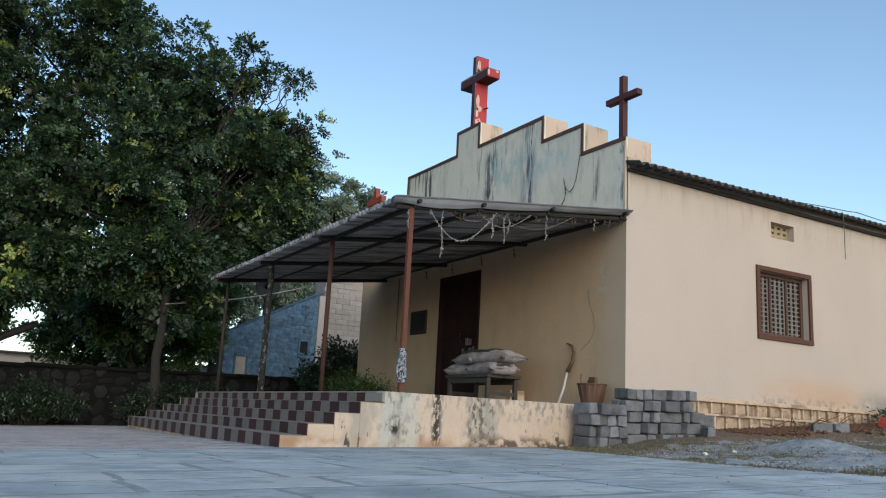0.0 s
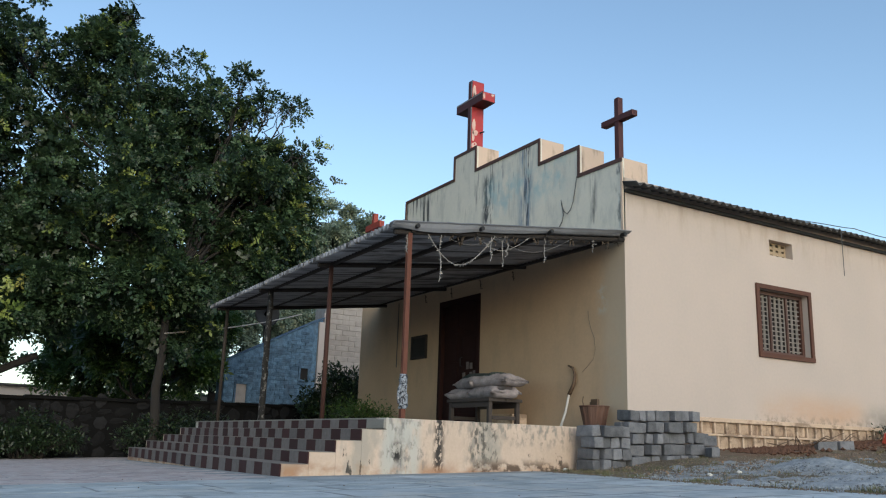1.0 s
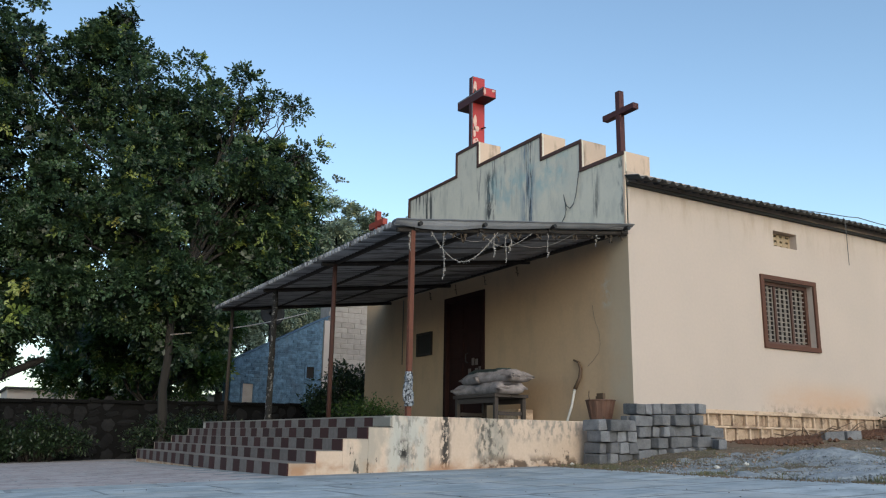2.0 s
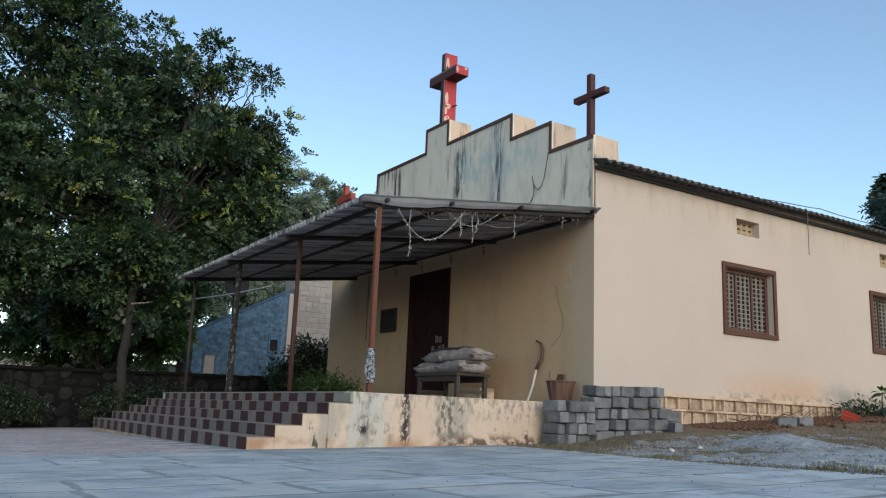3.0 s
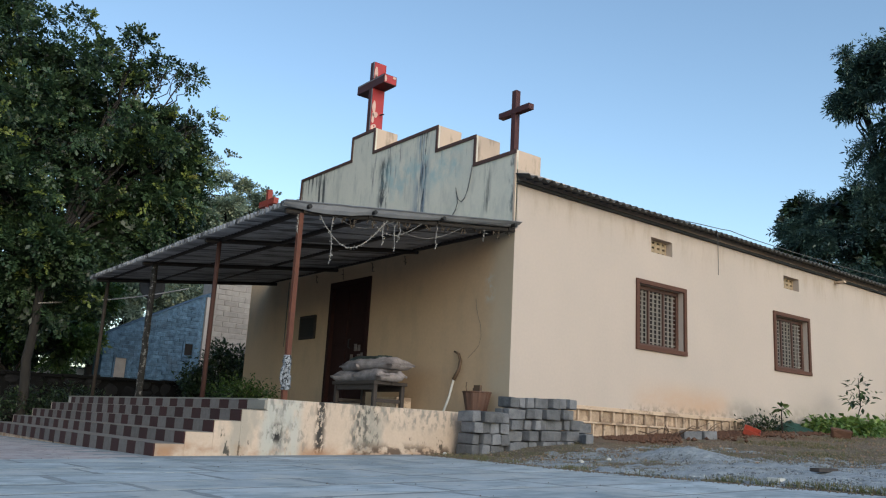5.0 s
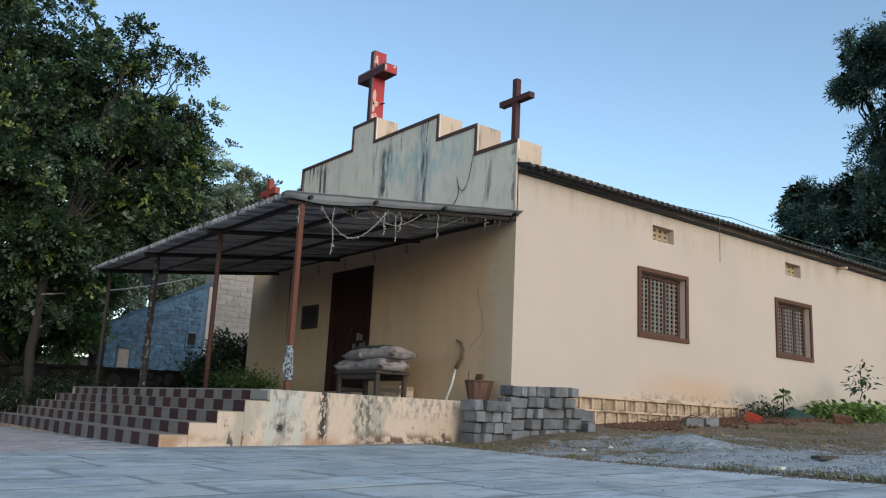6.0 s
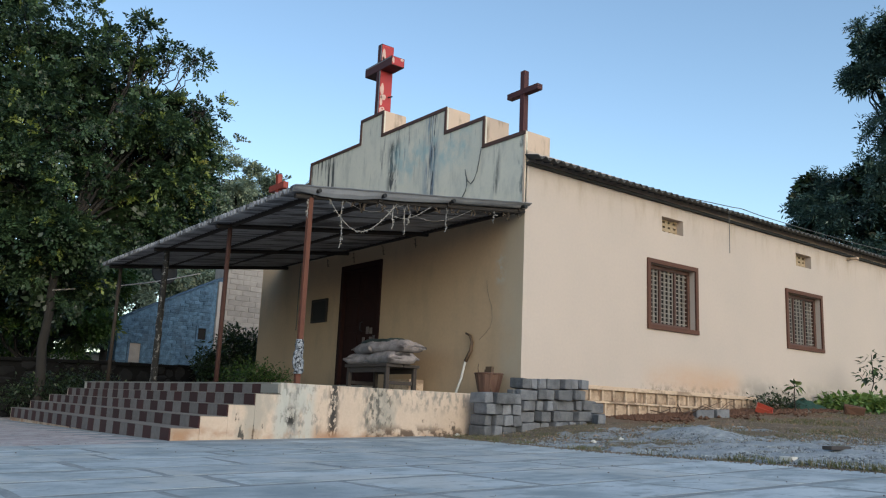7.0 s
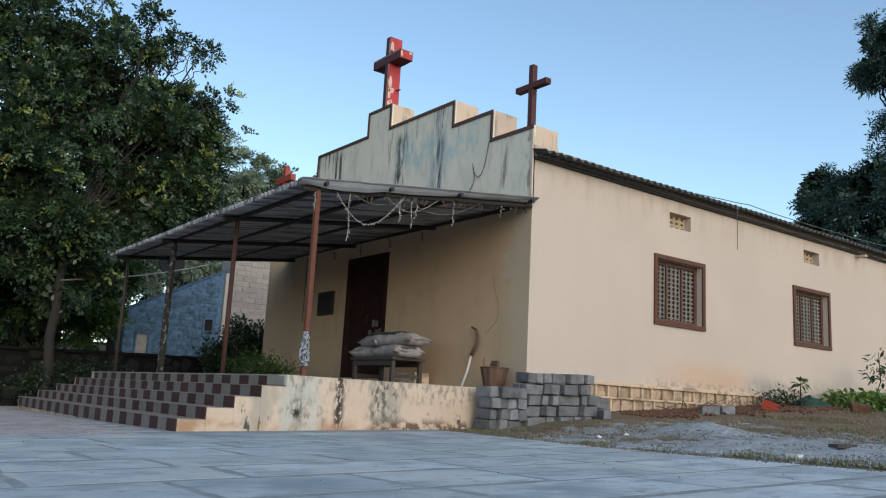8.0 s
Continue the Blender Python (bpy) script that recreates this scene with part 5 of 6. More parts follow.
def straw(n, seed):
    g = random.Random(seed)
    vs, fs = [], []
    for _ in range(n):
        x, y, z = on_yard(g)
        a, h, w = g.uniform(0, 6.28), g.uniform(0.02, 0.09), g.uniform(0.003, 0.007)
        c, s = math.cos(a), math.sin(a)
        o = len(vs)
        z += 0.012
        vs += [(x - w * s, y + w * c, z), (x + w * s, y - w * c, z), (x + h * c, y + h * s, z + g.uniform(0, 0.02))]
        fs.append((o, o + 1, o + 2))
    return tagged(link("straw_litter", solid_mesh("straw_litter", vs, fs), M_STRAW), "dry straw and leaf litter on the soil", "litter", kind="stuff")


straw(20000, 23)

GROUP = "loose things in the side yard"
for x, y, turn in ((0.80, 2.72, 62), (0.86, 3.02, 84)):
    block(x, y, ground_z(x, y), turn, 0, "grey cement block lying alone on red earth")
red = thing("plastic_crate", (0.75, 4.3, ground_z(0.75, 4.3)), "broken red plastic crate lying tilted in rubbish", "crate")
m = Matrix.Translation((0.75, 4.3, ground_z(0.75, 4.3) + 0.05)) @ pose(0, 0, 0, 24, 20, 35) @ Matrix.Diagonal((0.6, 0.75, 0.55, 1))
for nm, lo, hi in (("crate_base", (-0.2, -0.14, 0), (0.2, 0.14, 0.012)), ("crate_side", (-0.2, -0.14, 0.013), (0.2, -0.128, 0.15)), ("crate_side", (-0.2, 0.128, 0.013), (0.2, 0.14, 0.13)), ("crate_end", (-0.2, -0.127, 0.013), (-0.188, 0.127, 0.14)), ("crate_end", (0.188, -0.127, 0.013), (0.2, 0.127, 0.10))):
    bm = boxes((lo, hi), bevel=0.004)
    bm.transform(m)
    part(nm, bm, M_ORANGE, red)


def rough_stone(name, at, size, material, label, category, seed, group=""):
    bm = bmesh.new()
    bmesh.ops.create_icosphere(bm, subdivisions=3, radius=1)
    for v in bm.verts:
        n = 1 + 0.25 * noise.noise(v.co * 1.3 + Vector((seed, 0, 0))) + 0.06 * noise.noise(v.co * 5)
        v.co = Vector((v.co.x * size[0], v.co.y * size[1], max(-0.5, v.co.z) * size[2])) * n
    ob = part(name, bm, material, None, smooth=False)
    ob.location = (at[0], at[1], at[2] + size[2] * 0.4)
    return tagged(ob, label, category, group)


bm = boxes(((-0.15, -0.11, 0), (0.15, 0.11, 0.16)), bevel=0.03)
for v in bm.verts:
    v.co += Vector((noise.noise(v.co * 9), noise.noise(v.co * 9 + Vector((4, 0, 0))), noise.noise(v.co * 9 + Vector((0, 7, 0))))) * 0.035
brown = part("brown_rock", bm, M_REDSOIL)
brown.matrix_basis = pose(1.25, 6.05, ground_z(1.25, 6.05) - 0.015, 4, 8, 30)
tagged(brown, "squarish broken brown rock lying on the grass", "rock", GROUP)
rg = random.Random(31)
for k in range(16):
    x, y, a = rg.uniform(0.15, 0.7), rg.uniform(2.3, 5.0), rg.uniform(0, 3.1)
    z = ground_z(x, y) + 0.06
    tagged(part("dry_stick", tube(bmesh.new(), [(x, y, z), (x + 0.2 * math.cos(a), y + 0.25 * math.sin(a), z + rg.uniform(0.02, 0.12)), (x + 0.35 * math.cos(a), y + 0.5 * math.sin(a), z + rg.uniform(0.0, 0.2))], 0.008, 5, 0.004), M_BLADE), "thin dry stick among the rubbish", "stick", "dry sticks by the wall")
x, y = 4.62, -1.76
tagged(part("broken_tile", boxes(((x - 0.045, y - 0.035, ground_z(x, y) + 0.01), (x + 0.05, y + 0.045, ground_z(x, y) + 0.048)), bevel=0.006), M_WHITE), "broken pale tile lying on the gravel edge", "tile")
x, y = 4.45, -0.75
tagged(part("dark_plank", boxes(((x - 0.04, y - 0.15, ground_z(x, y) + 0.055), (x + 0.04, y + 0.15, ground_z(x, y) + 0.085)), bevel=0.008), M_WOOD), "short dark plank lying on the gravel", "plank")
for k, (x, y) in enumerate(((2.1, -0.95), (2.15, -0.6), (0.25, -1.2))):
    rough_stone("white_stone", (x, y, ground_z(x, y) + 0.008), (0.024, 0.026, 0.02), M_WHITE, "small white stone on the soil", "stone", k, "small white stones")

shrub("leafy_plant", (0.55, 8.2, ground_z(0.5, 8.2)), (0.55, 1.25), 0.13, 110, 36, 0.105, M_LEAF_PLANT, "low leafy bright green plants along the wall", 41, "plant", 0.55)
shrub("leafy_plant", (0.75, 10.6, ground_z(0.5, 10.0)), (0.7, 1.3), 0.20, 80, 36, 0.105, M_LEAF_PLANT, "low leafy bright green plants along the wall", 42, "plant", 0.55)
sap = thing("sapling", (0.7, 7.55, ground_z(0.7, 7.55)), "thin leafy sapling standing among low plants", "sapling")
z = ground_z(0.7, 7.55)
part("stem", tube(bmesh.new(), [(0.7, 7.55, z - 0.03), (0.71, 7.92, z + 0.5), (0.68, 7.95, z + 1.02)], 0.014, 6, 0.005), M_BARK, sap)
leaf_cloud("foliage", M_LEAF, [(0.7, 7.55, z + 0.62), (0.66, 8.1, z + 0.75), (0.74, 7.72, z + 0.8), (0.7, 7.95, z + 0.98), (0.62, 8.15, z + 0.6), (0.7, 8.3, z + 0.68), (0.7, 7.65, z + 0.64)], 13, 0.13, (0.07, 0.1, 0.07), 0.4, 51, sap)
pap = thing("young_plant", (0.65, 5.38, ground_z(0.65, 5.38)), "young plant with drooping broad leaves", "plant")
z = ground_z(0.65, 5.38)
part("stem", tube(bmesh.new(), [(0.65, 5.38, z - 0.03), (0.64, 5.37, z + 0.28), (0.65, 5.38, z + 0.44)], 0.014, 6, 0.006), M_BARK, pap)
leaf_cloud("foliage", M_LEAF_BUSH, [(0.65, 5.38, z + 0.42)], 18, 0.18, (0.03, 0.03, 0.02), 0.6, 52, pap)
M_NET = mat("green_netting", (0.016, 0.062, 0.042), 0.9, second=(0.006, 0.02, 0.014), scale=14, fine=90, amount=1.0, bump=0.8)
tagged(leaf_cloud("dark_weeds", M_LEAF_SHADE, [(0.32, 4.98 + 0.13 * k, ground_z(0.3, 4.98 + 0.13 * k) + 0.09 + 0.05 * (k % 3)) for k in range(7)], 100, 0.065, (0.11, 0.08, 0.06), 0.0, 55), "dark weeds and rubbish tangled at the wall foot", "weeds", kind="stuff")
nv, nf = [], []
for i in range(13):
    for j in range(7):
        y, x = 5.68 + 0.075 * i, 0.16 + 0.07 * j
        nv.append((x + 0.03 * noise.noise((i * 0.9, j, 2)), y, ground_z(x, y) + 0.02 + 0.16 * math.sin(math.pi * j / 6) * math.sin(math.pi * (i + 1) / 14) * (1 + 0.6 * noise.noise((i * 0.7, j * 0.7, 5))) + 0.08 * noise.noise((i * 2.3, j * 2.3, 1))))
for i in range(12):
    for j in range(6):
        c = i * 7 + j
        nf.append((c, c + 1, c + 8, c + 7))
net = tagged(link("green_netting", solid_mesh("green_netting", nv, nf), M_NET, smooth=True), "crumpled dark green netting heaped at the wall foot", "netting")
net.modifiers.new("thickness", "SOLIDIFY").thickness = 0.012

# ---- porch shrubs ----
shrub("porch_shrub", (-5.45, -1.1, FLOOR), (0.85, 0.45), 0.40, 80, 34, 0.06, M_LEAF_BUSH, "low feathery green shrub growing on the porch", 61)
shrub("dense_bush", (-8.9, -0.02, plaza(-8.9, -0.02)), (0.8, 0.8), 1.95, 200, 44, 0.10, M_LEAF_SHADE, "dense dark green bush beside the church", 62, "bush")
# Tree shade over these bushes is put into their darker leaf green.
shrub("dense_bush", (-8.6, -3.3, plaza(-8.6, -3.3)), (0.7, 1.1), 0.85, 120, 46, 0.07, M_LEAF_SHADE, "bush against the stone wall, green darkened for the shade there", 63, "bush")
shrub("dense_bush", (-8.7, -5.9, plaza(-8.6, -6.0)), (0.5, 0.8), 0.75, 80, 46, 0.08, M_LEAF_SHADE, "bush against the stone wall, green darkened for the shade there", 64, "bush")
shrub("dense_bush", (-8.7, -6.9, plaza(-8.7, -6.9)), (0.45, 0.6), 0.72, 70, 46, 0.08, M_LEAF_SHADE, "bush at the edge of the paving, green darkened for the shade there", 65, "bush")

# ---- trees ----
tree("shade_tree", (-8.45, -3.85, plaza(-8.45, -3.85)),
     [(-10.0, -5.1, 7.7, 2.0, 1.5, 1.3, 25), (-10.0, -3.4, 6.9, 1.9, 1.3, 1.2, 30), (-9.7, -2.1, 6.3, 0.9, 0.8, 0.7, 14), (-9.7, -1.5, 6.4, 0.7, 0.6, 0.6, 10), (-9.8, -1.95, 5.5, 1.7, 1.1, 1.5, 30), (-9.6, -4.2, 5.3, 2.2, 1.9, 1.9, 48), (-9.2, -4.0, 3.2, 1.4, 1.3, 1.0, 24), (-9.4, -2.6, 3.9, 1.2, 0.9, 0.7, 15),
      (-9.3, -6.1, 3.3, 1.5, 1.5, 1.1, 24), (-9.8, -6.6, 5.6, 2.2, 1.7, 1.9, 38), (-9.6, -2.45, 8.1, 0.25, 0.2, 0.5, 3), (-9.6, -2.2, 7.5, 0.25, 0.25, 0.4, 3), (-9.6, -1.75, 7.8, 0.25, 0.4, 0.2, 3), (-9.6, -1.3, 7.85, 0.2, 0.3, 0.15, 2), (-10.2, -7.1, 8.0, 1.5, 1.2, 1.0, 14), (-9.0, -3.7, 2.2, 1.0, 0.8, 0.5, 10), (-9.1, -7.3, 2.32, 1.1, 1.3, 0.45, 18), (-9.2, -5.7, 2.6, 1.0, 0.9, 0.45, 9), (-9.2, -6.9, 1.8, 0.5, 0.4, 0.3, 6), (-9.6, -1.2, 5.5, 0.5, 0.5, 0.9, 9), (-9.6, -5.2, 9.0, 0.5, 0.5, 0.4, 4), (-8.5, -4.6, 4.1, 0.8, 1.3, 1.0, 16), (-9.6, -1.15, 6.2, 0.5, 0.5, 0.7, 9), (-9.5, -1.05, 4.9, 0.5, 0.45, 0.7, 8), (-9.5, -1.5, 4.2, 0.6, 0.6, 0.5, 8), (-8.1, -4.0, 3.3, 0.6, 0.9, 0.7, 12), (-9.5, -1.0, 6.7, 0.3, 0.3, 0.35, 2), (-8.7, -5.9, 3.9, 0.8, 1.2, 1.0, 12)],
     5, 0.095, (M_LEAF, M_LEAF_YELLOW), "large dense dark green shade tree with yellowing sprays", 71, 0.085, 0.62, 0.25, 70, 0.58)
lean = tree("leaning_tree", (-9.2, -9.2, plaza(-9.6, -9.8)), [(-10.2, -8.4, 8.0, 2.2, 1.8, 1.5, 19), (-9.8, -8.6, 5.6, 2.2, 1.9, 2.2, 36), (-9.4, -8.8, 3.2, 1.6, 1.5, 1.1, 24), (-10.2, -11, 5.6, 2.2, 2.0, 2.6, 22)],
            5, 0.095, (M_LEAF, M_LEAF_YELLOW), "dark green tree with a leaning thick limb", 72, 0.2, 0.3, 0.25, 14, 0.58)
part("limb", (lambda b: (limb(b, (-9.2, -9.1, 0.0), (-9.3, -5.9, 1.70), 0.14, 0.06, 3.0, 0.15), b)[1])(bmesh.new()), M_BARK, lean, smooth=True)
tree("far_tree", (-24, 6.5, -0.3), [(-24, 5.9, 9.3, 1.3, 1.1, 1.2, 22), (-24, 4.4, 8.3, 1.3, 1.3, 1.4, 18), (-24, 7.5, 8.9, 1.3, 1.2, 1.0, 18), (-24, 8.9, 8.6, 1.2, 1.2, 1.0, 12), (-24, 10.4, 9.5, 1.3, 1.2, 0.8, 12), (-24, 6.2, 7.8, 1.6, 1.8, 1.2, 20), (-24, 4.2, 6.0, 2.0, 1.9, 1.6, 26), (-24, 7.6, 6.0, 2.0, 2.6, 1.6, 26)], 4, 0.17, (M_LEAF_FAR,), "grey-green tree standing behind the houses, paled for haze", 73, 0.22, 0.5, 0.3, gap=-0.08, inner=False)
tree("far_tree", (-22, 1.0, -0.3), [(-22, 3.2, 5.2, 1.6, 1.6, 1.4, 26), (-20, -0.6, 3.2, 1.0, 1.0, 0.9, 20), (-20, 0.6, 4.2, 1.0, 1.0, 0.9, 20), (-22, 0.6, 4.8, 1.6, 1.8, 1.6, 28), (-22, 0.2, 3.0, 1.6, 2.2, 1.2, 26), (-20, -2.2, 3.4, 1.5, 1.8, 1.5, 26)], 4, 0.17, (M_LEAF_FAR,), "grey-green tree standing behind the houses, paled for haze", 74, 0.18, 0.5, 0.3, gap=-0.3, inner=False)
tree("hedge_tree", (-15.5, -3.0, -0.3), [(-15.5, -2.0, 2.7, 1.2, 1.1, 1.2, 34), (-15.5, -4.0, 2.4, 1.2, 1.3, 1.2, 34), (-15.5, -1.2, 3.4, 0.9, 0.8, 0.7, 16)], 4, 0.14, (M_LEAF_BUSH,), "green tree crowding behind the stone wall", 76, 0.12, 0.5, 0.3, gap=-0.35)
tree("hedge_tree", (-12.2, -3.4, -0.3), [(-12.2, -2.5, 1.9, 0.6, 0.8, 0.4, 9), (-12.2, -3.7, 2.05, 0.8, 0.9, 0.45, 12), (-12.2, -4.5, 2.4, 0.8, 0.7, 0.6, 9)], 4, 0.13, (M_LEAF_BUSH,), "green tree crowding behind the stone wall", 79, 0.10, 0.5, 0.3)
tree("dark_tree", (-2.6, 20.5, 0.9), [(-3.5, 19.8, 13.2, 1.1, 1.3, 1.1, 20), (-4.5, 19.6, 13.3, 0.5, 0.5, 0.4, 4), (-4.4, 19.6, 12.2, 0.5, 0.5, 0.4, 5), (-2.9, 20.0, 10.6, 1.3, 1.6, 1.6, 24), (-3.8, 19.7, 9.9, 0.6, 0.6, 0.4, 5), (-4.5, 19.4, 8.2, 1.3, 1.2, 1.0, 17), (-6.3, 19.2, 8.6, 0.5, 0.5, 0.35, 5), (-6.7, 19.2, 7.9, 0.5, 0.5, 0.3, 5), (-5.8, 19.2, 7.4, 0.9, 0.7, 0.7, 10), (-6.6, 19.2, 7.1, 0.5, 0.5, 0.3, 4), (-3.4, 19.8, 6.6, 2.4, 2.0, 1.8, 30), (-0.6, 20.2, 11.0, 2.2, 2.0, 3.0, 30), (-0.4, 20.2, 7.0, 2.2, 2.0, 2.4, 24)],
     6, 0.17, (M_LEAF_BLUE,), "tall dark blue-green tree behind the church", 75, 0.25, 0.45, 0.45, aspect=0.30, gap=-0.2)

g = np.random.default_rng(5)
woods = []
for a in np.linspace(0, 2 * math.pi, 260, endpoint=False):
    d = 95 + 25 * g.random()
    top = 3.0 + 3.2 * (0.5 + noise.noise((math.cos(a) * 6, math.sin(a) * 6, 0)))
    for _ in range(6):
        woods.append((d * math.cos(a) + g.normal() * 1.5, d * math.sin(a) + g.normal() * 1.5, top * g.uniform(0.1, 1.0)))
# The woods share the far leaf colour with its painted haze.
tagged(leaf_cloud("distant_woods", M_LEAF_FAR, woods, 16, 1.1, (1.3, 1.3, 0.7), 0.2, 9, aspect=0.6), "grey-green belt of woods on the horizon, paled for haze", "woods", kind="stuff")

# ---- rubble compound wall ----
WX = -9.45
stone_wall = thing("stone_wall", (WX, -6, -0.2), "low rubble stone compound wall, tree shade put into its dark colour", "wall")


def wall_top(y):
    return 0.90 + 0.018 * (y + 7) + 0.02 * noise.noise((y * 1.5, 0, 0))


bm = bmesh.new()
y = -17.0
while y < 4.0:
    box(bm, (WX - 0.35, y, -0.6), (WX - 0.05, y + 0.5, wall_top(y)))
    y += 0.5
bmesh.ops.remove_doubles(bm, verts=bm.verts, dist=1e-4)
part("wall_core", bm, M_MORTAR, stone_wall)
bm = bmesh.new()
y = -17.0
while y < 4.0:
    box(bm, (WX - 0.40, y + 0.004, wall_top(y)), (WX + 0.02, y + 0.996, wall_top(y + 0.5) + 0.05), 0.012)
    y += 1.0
part("coping", bm, M_MORTAR, stone_wall, "cement coping with tree shade put into its dark colour")
stones = []
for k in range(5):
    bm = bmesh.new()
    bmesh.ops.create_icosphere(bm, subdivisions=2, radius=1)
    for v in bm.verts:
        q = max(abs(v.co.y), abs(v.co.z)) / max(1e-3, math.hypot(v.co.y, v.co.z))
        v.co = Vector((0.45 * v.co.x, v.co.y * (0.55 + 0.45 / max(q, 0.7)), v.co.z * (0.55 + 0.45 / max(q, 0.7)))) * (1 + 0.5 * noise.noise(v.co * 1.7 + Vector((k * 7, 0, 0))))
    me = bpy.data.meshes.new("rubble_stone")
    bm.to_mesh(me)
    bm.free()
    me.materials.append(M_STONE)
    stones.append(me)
rg = random.Random(77)
core = [o for o in stone_wall.children if o.name.startswith("wall_core")][0]
y = -13.5
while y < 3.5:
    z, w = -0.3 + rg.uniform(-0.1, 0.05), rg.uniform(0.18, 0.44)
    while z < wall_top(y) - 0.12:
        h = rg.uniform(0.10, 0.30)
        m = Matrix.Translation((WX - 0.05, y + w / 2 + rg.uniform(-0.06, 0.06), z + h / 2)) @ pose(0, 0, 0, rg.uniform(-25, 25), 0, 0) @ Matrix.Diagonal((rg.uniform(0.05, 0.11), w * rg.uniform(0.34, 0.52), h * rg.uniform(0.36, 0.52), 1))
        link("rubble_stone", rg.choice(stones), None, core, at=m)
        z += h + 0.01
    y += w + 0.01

# ---- houses beyond the wall ----
HX = -14.2
bh = thing("blue_house", (HX - 2, 0.4, -0.3), "small blue limewashed brick house with sloping gable", "house")


def gable_top(y):
    return 2.28 + (y + 0.95) * 0.52


vs = [(HX - 0.7, -0.95, -0.4), (HX - 0.7, 1.75, -0.4), (HX, 1.75, -0.4), (HX, -0.95, -0.4), (HX - 0.7, -0.95, gable_top(-0.95)), (HX - 0.7, 1.75, gable_top(1.75)), (HX, 1.75, gable_top(1.75)), (HX, -0.95, gable_top(-0.95))]
gw = link("gable_wall", solid_mesh("gable_wall", vs, [(0, 1, 2, 3), (4, 7, 6, 5), (0, 4, 5, 1), (3, 2, 6, 7), (1, 5, 6, 2), (0, 3, 7, 4)]), M_BLUE, bh)
vs2 = []
for x in (HX - 0.74, HX + 0.03):
    for y in (-0.98, 1.80):
        vs2 += [(x, y, gable_top(y) + 0.012), (x, y, gable_top(y) + 0.05)]
link("house_roof", solid_mesh("house_roof", vs2, [(0, 1, 3, 2), (4, 6, 7, 5), (0, 4, 5, 1), (2, 3, 7, 6), (1, 5, 7, 3), (0, 2, 6, 4)]), M_BLUE, bh, "thin sloping slab roof")
part("white_pilaster", boxes(((HX + 0.002, 1.62, -0.4), (HX + 0.09, 1.80, gable_top(1.62) - 0.02))), M_PALE, bh, "whitewashed corner edge")
brick_b = bpy.data.meshes.new("brick")
bm = boxes(((-0.012, -0.123, -0.043), (0.018, 0.123, 0.043)), bevel=0.008)
bm.to_mesh(brick_b)
bm.free()
brick_b.materials.append(M_BLUE)
WIN = (-0.62, -0.34, 1.0, 1.72)
WIN2 = (1.16, 1.38, 1.95, 2.26)
rg = random.Random(19)
for r in range(30):
    z = 0.62 + r * 0.101
    for c in range(11):
        y = -0.82 + c * 0.258 + (0.125 if r % 2 else 0)
        if y + 0.12 > 1.6 or z + 0.05 > gable_top(y - 0.12) - 0.03:
            continue
        if any(a - 0.15 < y < b + 0.15 and c0 - 0.07 < z < c1 + 0.07 for a, b, c0, c1 in (WIN, WIN2)):
            continue
        link("brick", brick_b, None, gw, at=pose(HX + 0.004 + rg.uniform(-0.012, 0.008), y + rg.uniform(-0.01, 0.01), z + rg.uniform(-0.006, 0.006), rg.uniform(-2.5, 2.5), 0, rg.uniform(-3, 3)))
for a, b, c0, c1 in (WIN, WIN2):
    w = new("house_window")
    w.parent = bh
    w.location = Vector((HX, a, c0)) - bh.location
    part("frame", boxes(((HX + 0.001, a - 0.05, c0 - 0.05), (HX + 0.05, a, c1 + 0.05)), ((HX + 0.001, b, c0 - 0.05), (HX + 0.05, b + 0.05, c1 + 0.05)), ((HX + 0.001, a, c1), (HX + 0.07, b, c1 + 0.06)), ((HX + 0.001, a, c0 - 0.05), (HX + 0.06, b, c0))), M_BLUE, w)
    # The upper window gets a black panel for its unlit inside.
    part("shutter", boxes(((HX + 0.002, a, c0), (HX + 0.02, b, c1))), M_HOLLOW if c0 < 1.5 else M_DARK, w, "pale grey shutter" if c0 < 1.5 else "black panel for an unlit opening")
hh = thing("block_house", (HX - 2.4, 4, -0.3), "unplastered grey block house behind the blue one", "house")
bw = part("block_wall", boxes(((HX - 1.1, 1.95, -0.4), (HX - 0.35, 7.5, 4.35))), M_HOLLOW, hh)
part("roof_slab", boxes(((HX - 1.2, 1.9, 4.36), (HX - 0.25, 7.6, 4.48))), M_PALE, hh)
blk = bpy.data.meshes.new("block")
bm = boxes(((-0.02, -0.195, -0.066), (0.014, 0.195, 0.068)), bevel=0.010)
bm.to_mesh(blk)
bm.free()
blk.materials.append(M_HOLLOW)
for r in range(25):
    for c in range(8):
        y = 2.1 + c * 0.415 + (0.2 if r % 2 else 0)
        link("block", blk, None, bw, at=Matrix.Translation((HX - 0.345 + rg.uniform(-0.012, 0.008), y, 0.5 + r * 0.153)))
dish = thing("satellite_dish", (HX - 0.5, 0.2, gable_top(0.2) + 0.06), "dark satellite dish on a short mast", "dish")
part("mast", tube(bmesh.new(), [(HX - 0.5, 0.2, gable_top(0.2) + 0.05), (HX - 0.5, 0.2, gable_top(0.2) + 0.75)], 0.025, 8), M_PIPE, dish)
bm = bmesh.new()
rings = []
for k in range(6):
    r = 0.36 * k / 5
    rings.append([bm.verts.new((HX - 0.42 + 0.25 * r * r * 3, 0.2 + r * math.cos(a), gable_top(0.2) + 0.85 + r * math.sin(a))) for a in (2 * math.pi * i / 18 for i in range(18))])
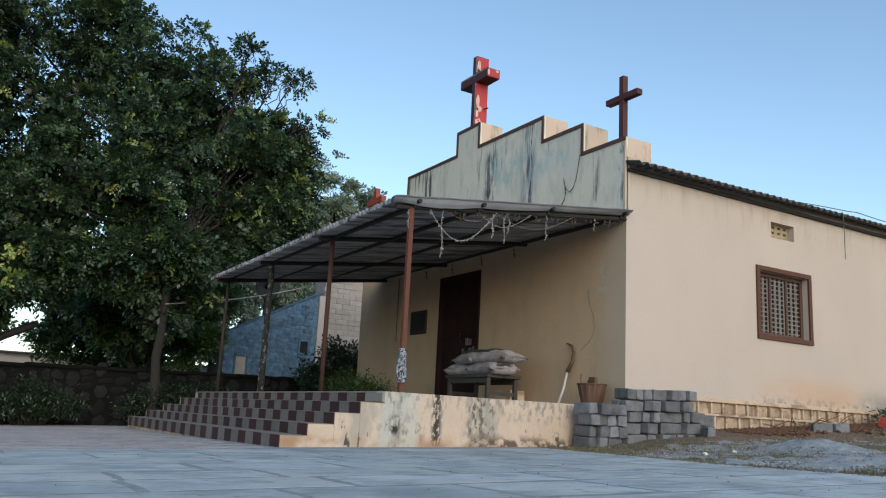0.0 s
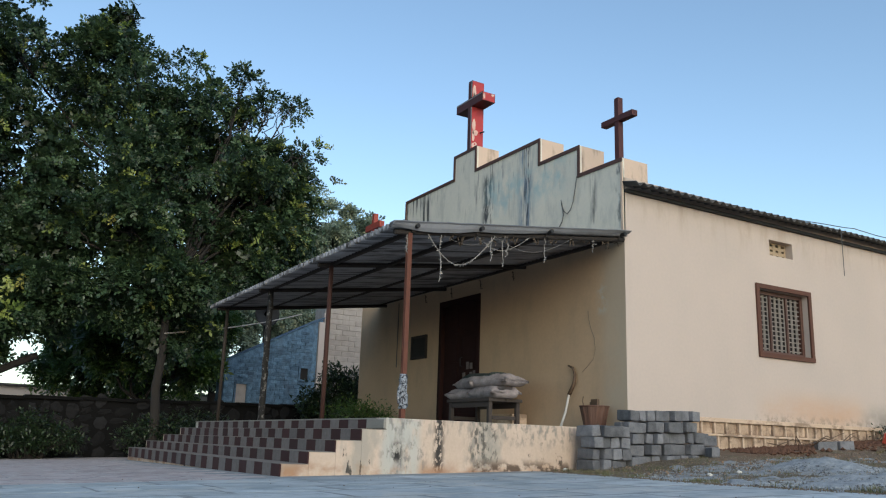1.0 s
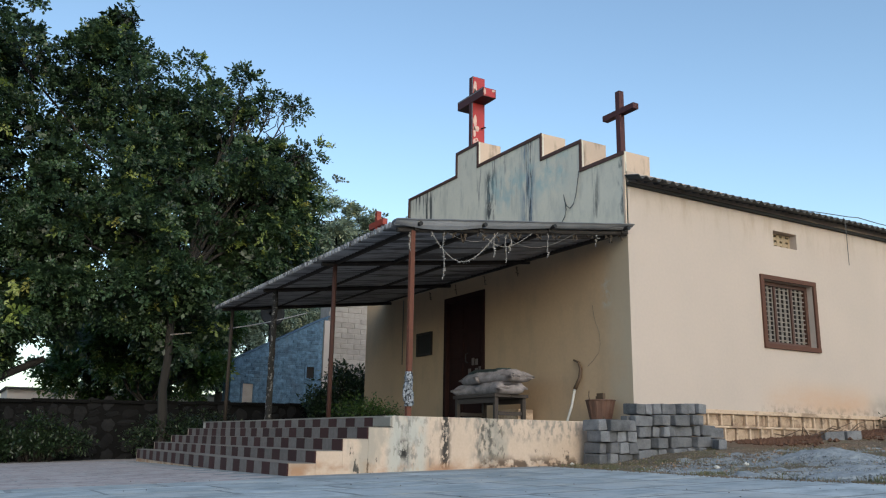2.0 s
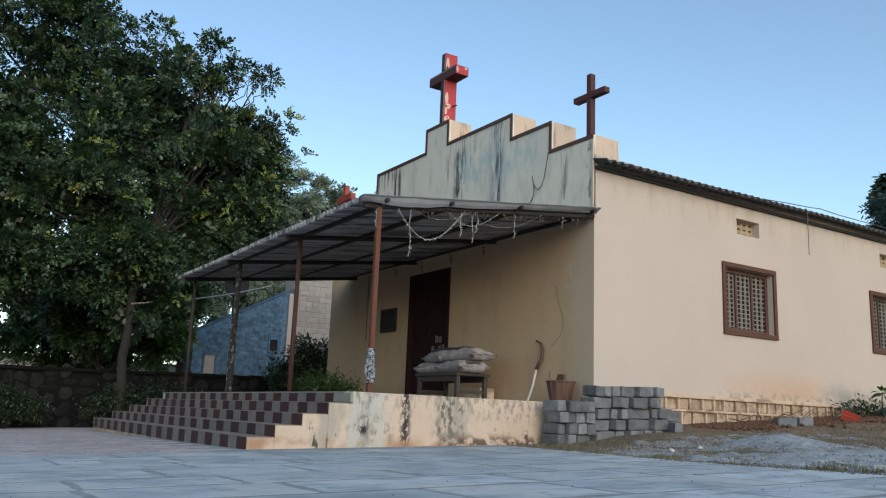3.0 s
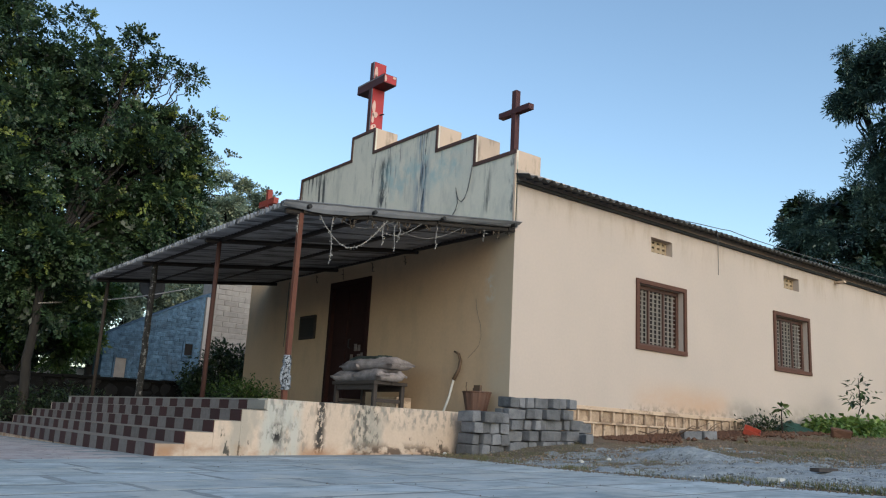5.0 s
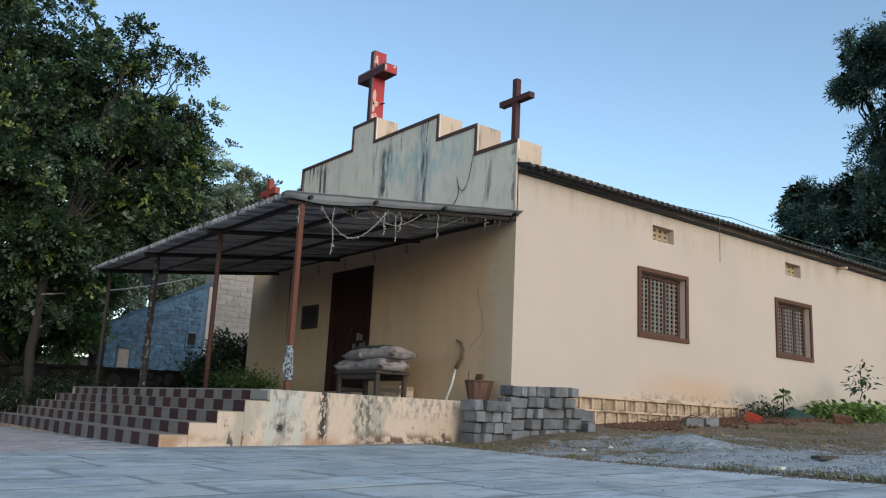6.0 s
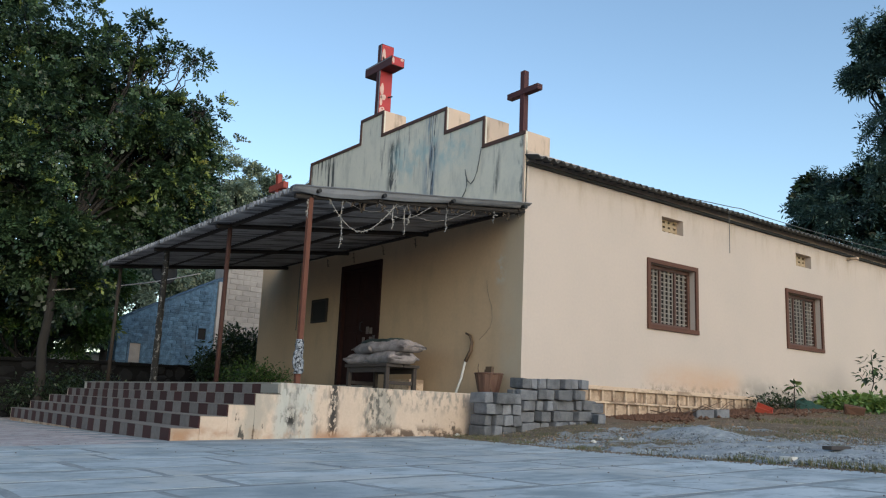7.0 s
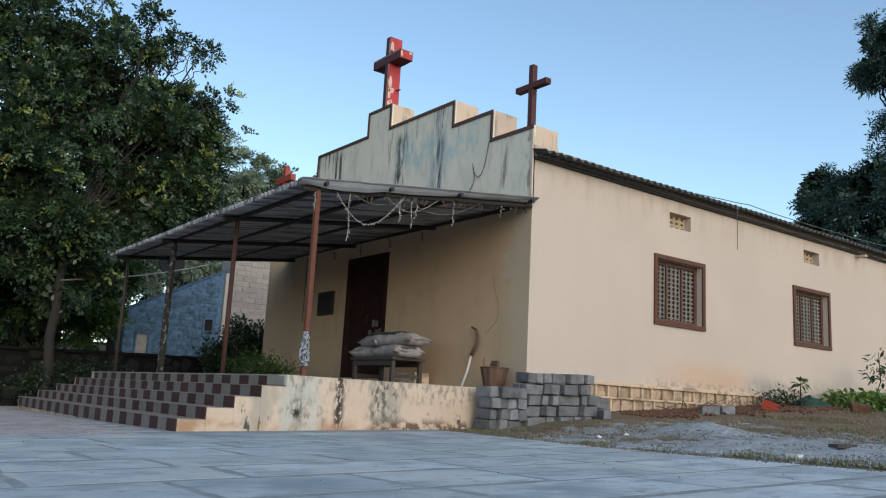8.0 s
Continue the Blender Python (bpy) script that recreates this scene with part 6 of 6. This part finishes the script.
for a, b in zip(rings[1:], rings[2:]):
    for i in range(18):
        bm.faces.new((a[i], a[(i + 1) % 18], b[(i + 1) % 18], b[i]))
bm.faces.new(rings[1])
for v in rings[0]:
    bm.verts.remove(v)
d = part("reflector", bm, M_PIPE, dish, smooth=True)
d.modifiers.new("thickness", "SOLIDIFY").thickness = 0.012
part("feed_arm", tube(bmesh.new(), [(HX - 0.42, 0.2, gable_top(0.2) + 0.52), (HX - 0.05, 0.2, gable_top(0.2) + 0.75)], 0.012, 6), M_PIPE, dish)

far = thing("pale_house", (-26, -11, -0.5), "pale low house far behind the wall", "house")
part("wall", boxes(((-29, -11.6, -0.6), (-26, -10.4, 1.55))), M_PALE, far)
part("roof", boxes(((-29.2, -11.7, 1.551), (-25.8, -10.3, 1.63)), bevel=0.02), M_PALE, far)
part("window", boxes(((-26, -11.2, 0.9), (-25.95, -10.8, 1.3))), M_DARK, far)
far = thing("pale_house", (-27, -1, -0.5), "pale low house far behind the wall", "house")
part("wall", boxes(((-30, -5.6, -0.6), (-25.5, 2.8, 1.85))), M_PALE, far)
part("roof", boxes(((-30.2, -5.7, 1.851), (-25.3, 3.0, 1.92)), bevel=0.02), M_AC, far)
part("window", boxes(((-25.5, -2.6, 0.8), (-25.45, -1.8, 1.25))), M_DARK, far)
a, b = Vector((-8.47, -3.83, 2.22)), Vector((HX - 0.3, 1.2, gable_top(1.2) + 0.42))
tagged(part("overhead_wire", tube(bmesh.new(), [a.lerp(b, t / 10) - Vector((0, 0, 0.08 * math.sin(math.pi * t / 10))) for t in range(11)], 0.014, 5), M_PALE), "pale service wire from the tree to the blue house", "wire")

# ---- paved court ----
court = tagged(link("pavement", solid_mesh("pavement", *(lambda xs, ys: ([(x, y if j else -13.5, plaza(x, y if j else -13.5) - 0.0012) for j in (0, 1) for x, y in zip(xs, ys)],
       [(i, i + 1, len(xs) + i + 1, len(xs) + i) for i in range(len(xs) - 1)]))([-13.5 + k for k in range(29)], [edge_y(-13.5 + k) for k in range(29)])), M_BED),
       "court paved with blue-grey stone slabs", "pavement", kind="structure")


def slab_mesh(w, d, th, seed):
    """A slab with slightly wavering, undercut edges."""
    g = random.Random(seed * 7 + round(w * 1000) + round(d * 1000))
    top, n = [], 5
    for k in range(n):
        top.append((-w / 2 + w * k / n, -d / 2))
    for k in range(n):
        top.append((w / 2, -d / 2 + d * k / n))
    for k in range(n):
        top.append((w / 2 - w * k / n, d / 2))
    for k in range(n):
        top.append((-w / 2, d / 2 - d * k / n))
    top = [(x + g.uniform(-0.013, 0.013), y + g.uniform(-0.011, 0.011)) for x, y in top]
    m = len(top)
    vs = [(x, y, 0.0) for x, y in top] + [(x * (1 - 0.02 / w), y * (1 - 0.02 / d), -th) for x, y in top]
    return solid_mesh("paving_slab", vs, [tuple(range(m)), tuple(range(2 * m - 1, m - 1, -1))] + [(k, m + k, m + (k + 1) % m, (k + 1) % m) for k in range(m)])


rg = random.Random(91)
tilt_x, tilt_y = math.degrees(math.atan(0.028)), -math.degrees(math.atan(0.012))
pinks = [slab_mesh(0.30 - 0.016, 0.60 - 0.012, 0.03, k) for k in range(3)]
for me in pinks:
    me.materials.append(M_PINK)
x, row = 0.42, 0
while x < 10.2:
    w = rg.uniform(0.52, 0.78)
    xm, y, far_end = x + w / 2, -11.0 + rg.uniform(0, 0.6), edge_y(x + w / 2)
    while y < far_end - 0.05:
        d = min(rg.uniform(0.75, 1.35), far_end - y)
        if far_end - y - d < 0.25:
            d = far_end - y
        ym = y + d / 2
        link("paving_slab", slab_mesh(w - rg.uniform(0.04, 0.085), d - rg.uniform(0.03, 0.07), 0.03, row), M_SLAB, court, at=pose(xm, ym, plaza(xm, ym) + rg.uniform(-0.0003, 0.0003), tilt_x, tilt_y, rg.uniform(-0.5, 0.5)))
        y += d
    x += w
    row += 1
x, row = 0.42 - 0.15, 0
while x > -9.2:
    y = -7.6 + (0.3 if row % 2 else 0.0)
    while y < (-4.75 if x > -7.4 else -3.2):
        link("paving_slab", rg.choice(pinks), None, court, at=pose(x, y, plaza(x, y) + rg.uniform(-0.0003, 0.0003), tilt_x, tilt_y, 0))
        y += 0.60
    x -= 0.30
    row += 1


def on_court(g):
    x, y = g.uniform(0.0, 7.0), g.uniform(-9, -1.2)
    return x, y, plaza(x, y) + 0.002


def court_edge(g):
    x = g.uniform(0.1, 7.5)
    y = edge_y(x) + g.gauss(0.0, 0.06)
    return x, y, plaza(x, y) + 0.004


pebbles("paving_debris", M_BLADE, 130, 61, on_court, 0.0045, "small dark leaf bits scattered on the paving", "debris")
pebbles("edge_soil", M_SOIL, 1800, 62, court_edge, 0.006, "crumbled soil spilling over the paving edge", "soil")
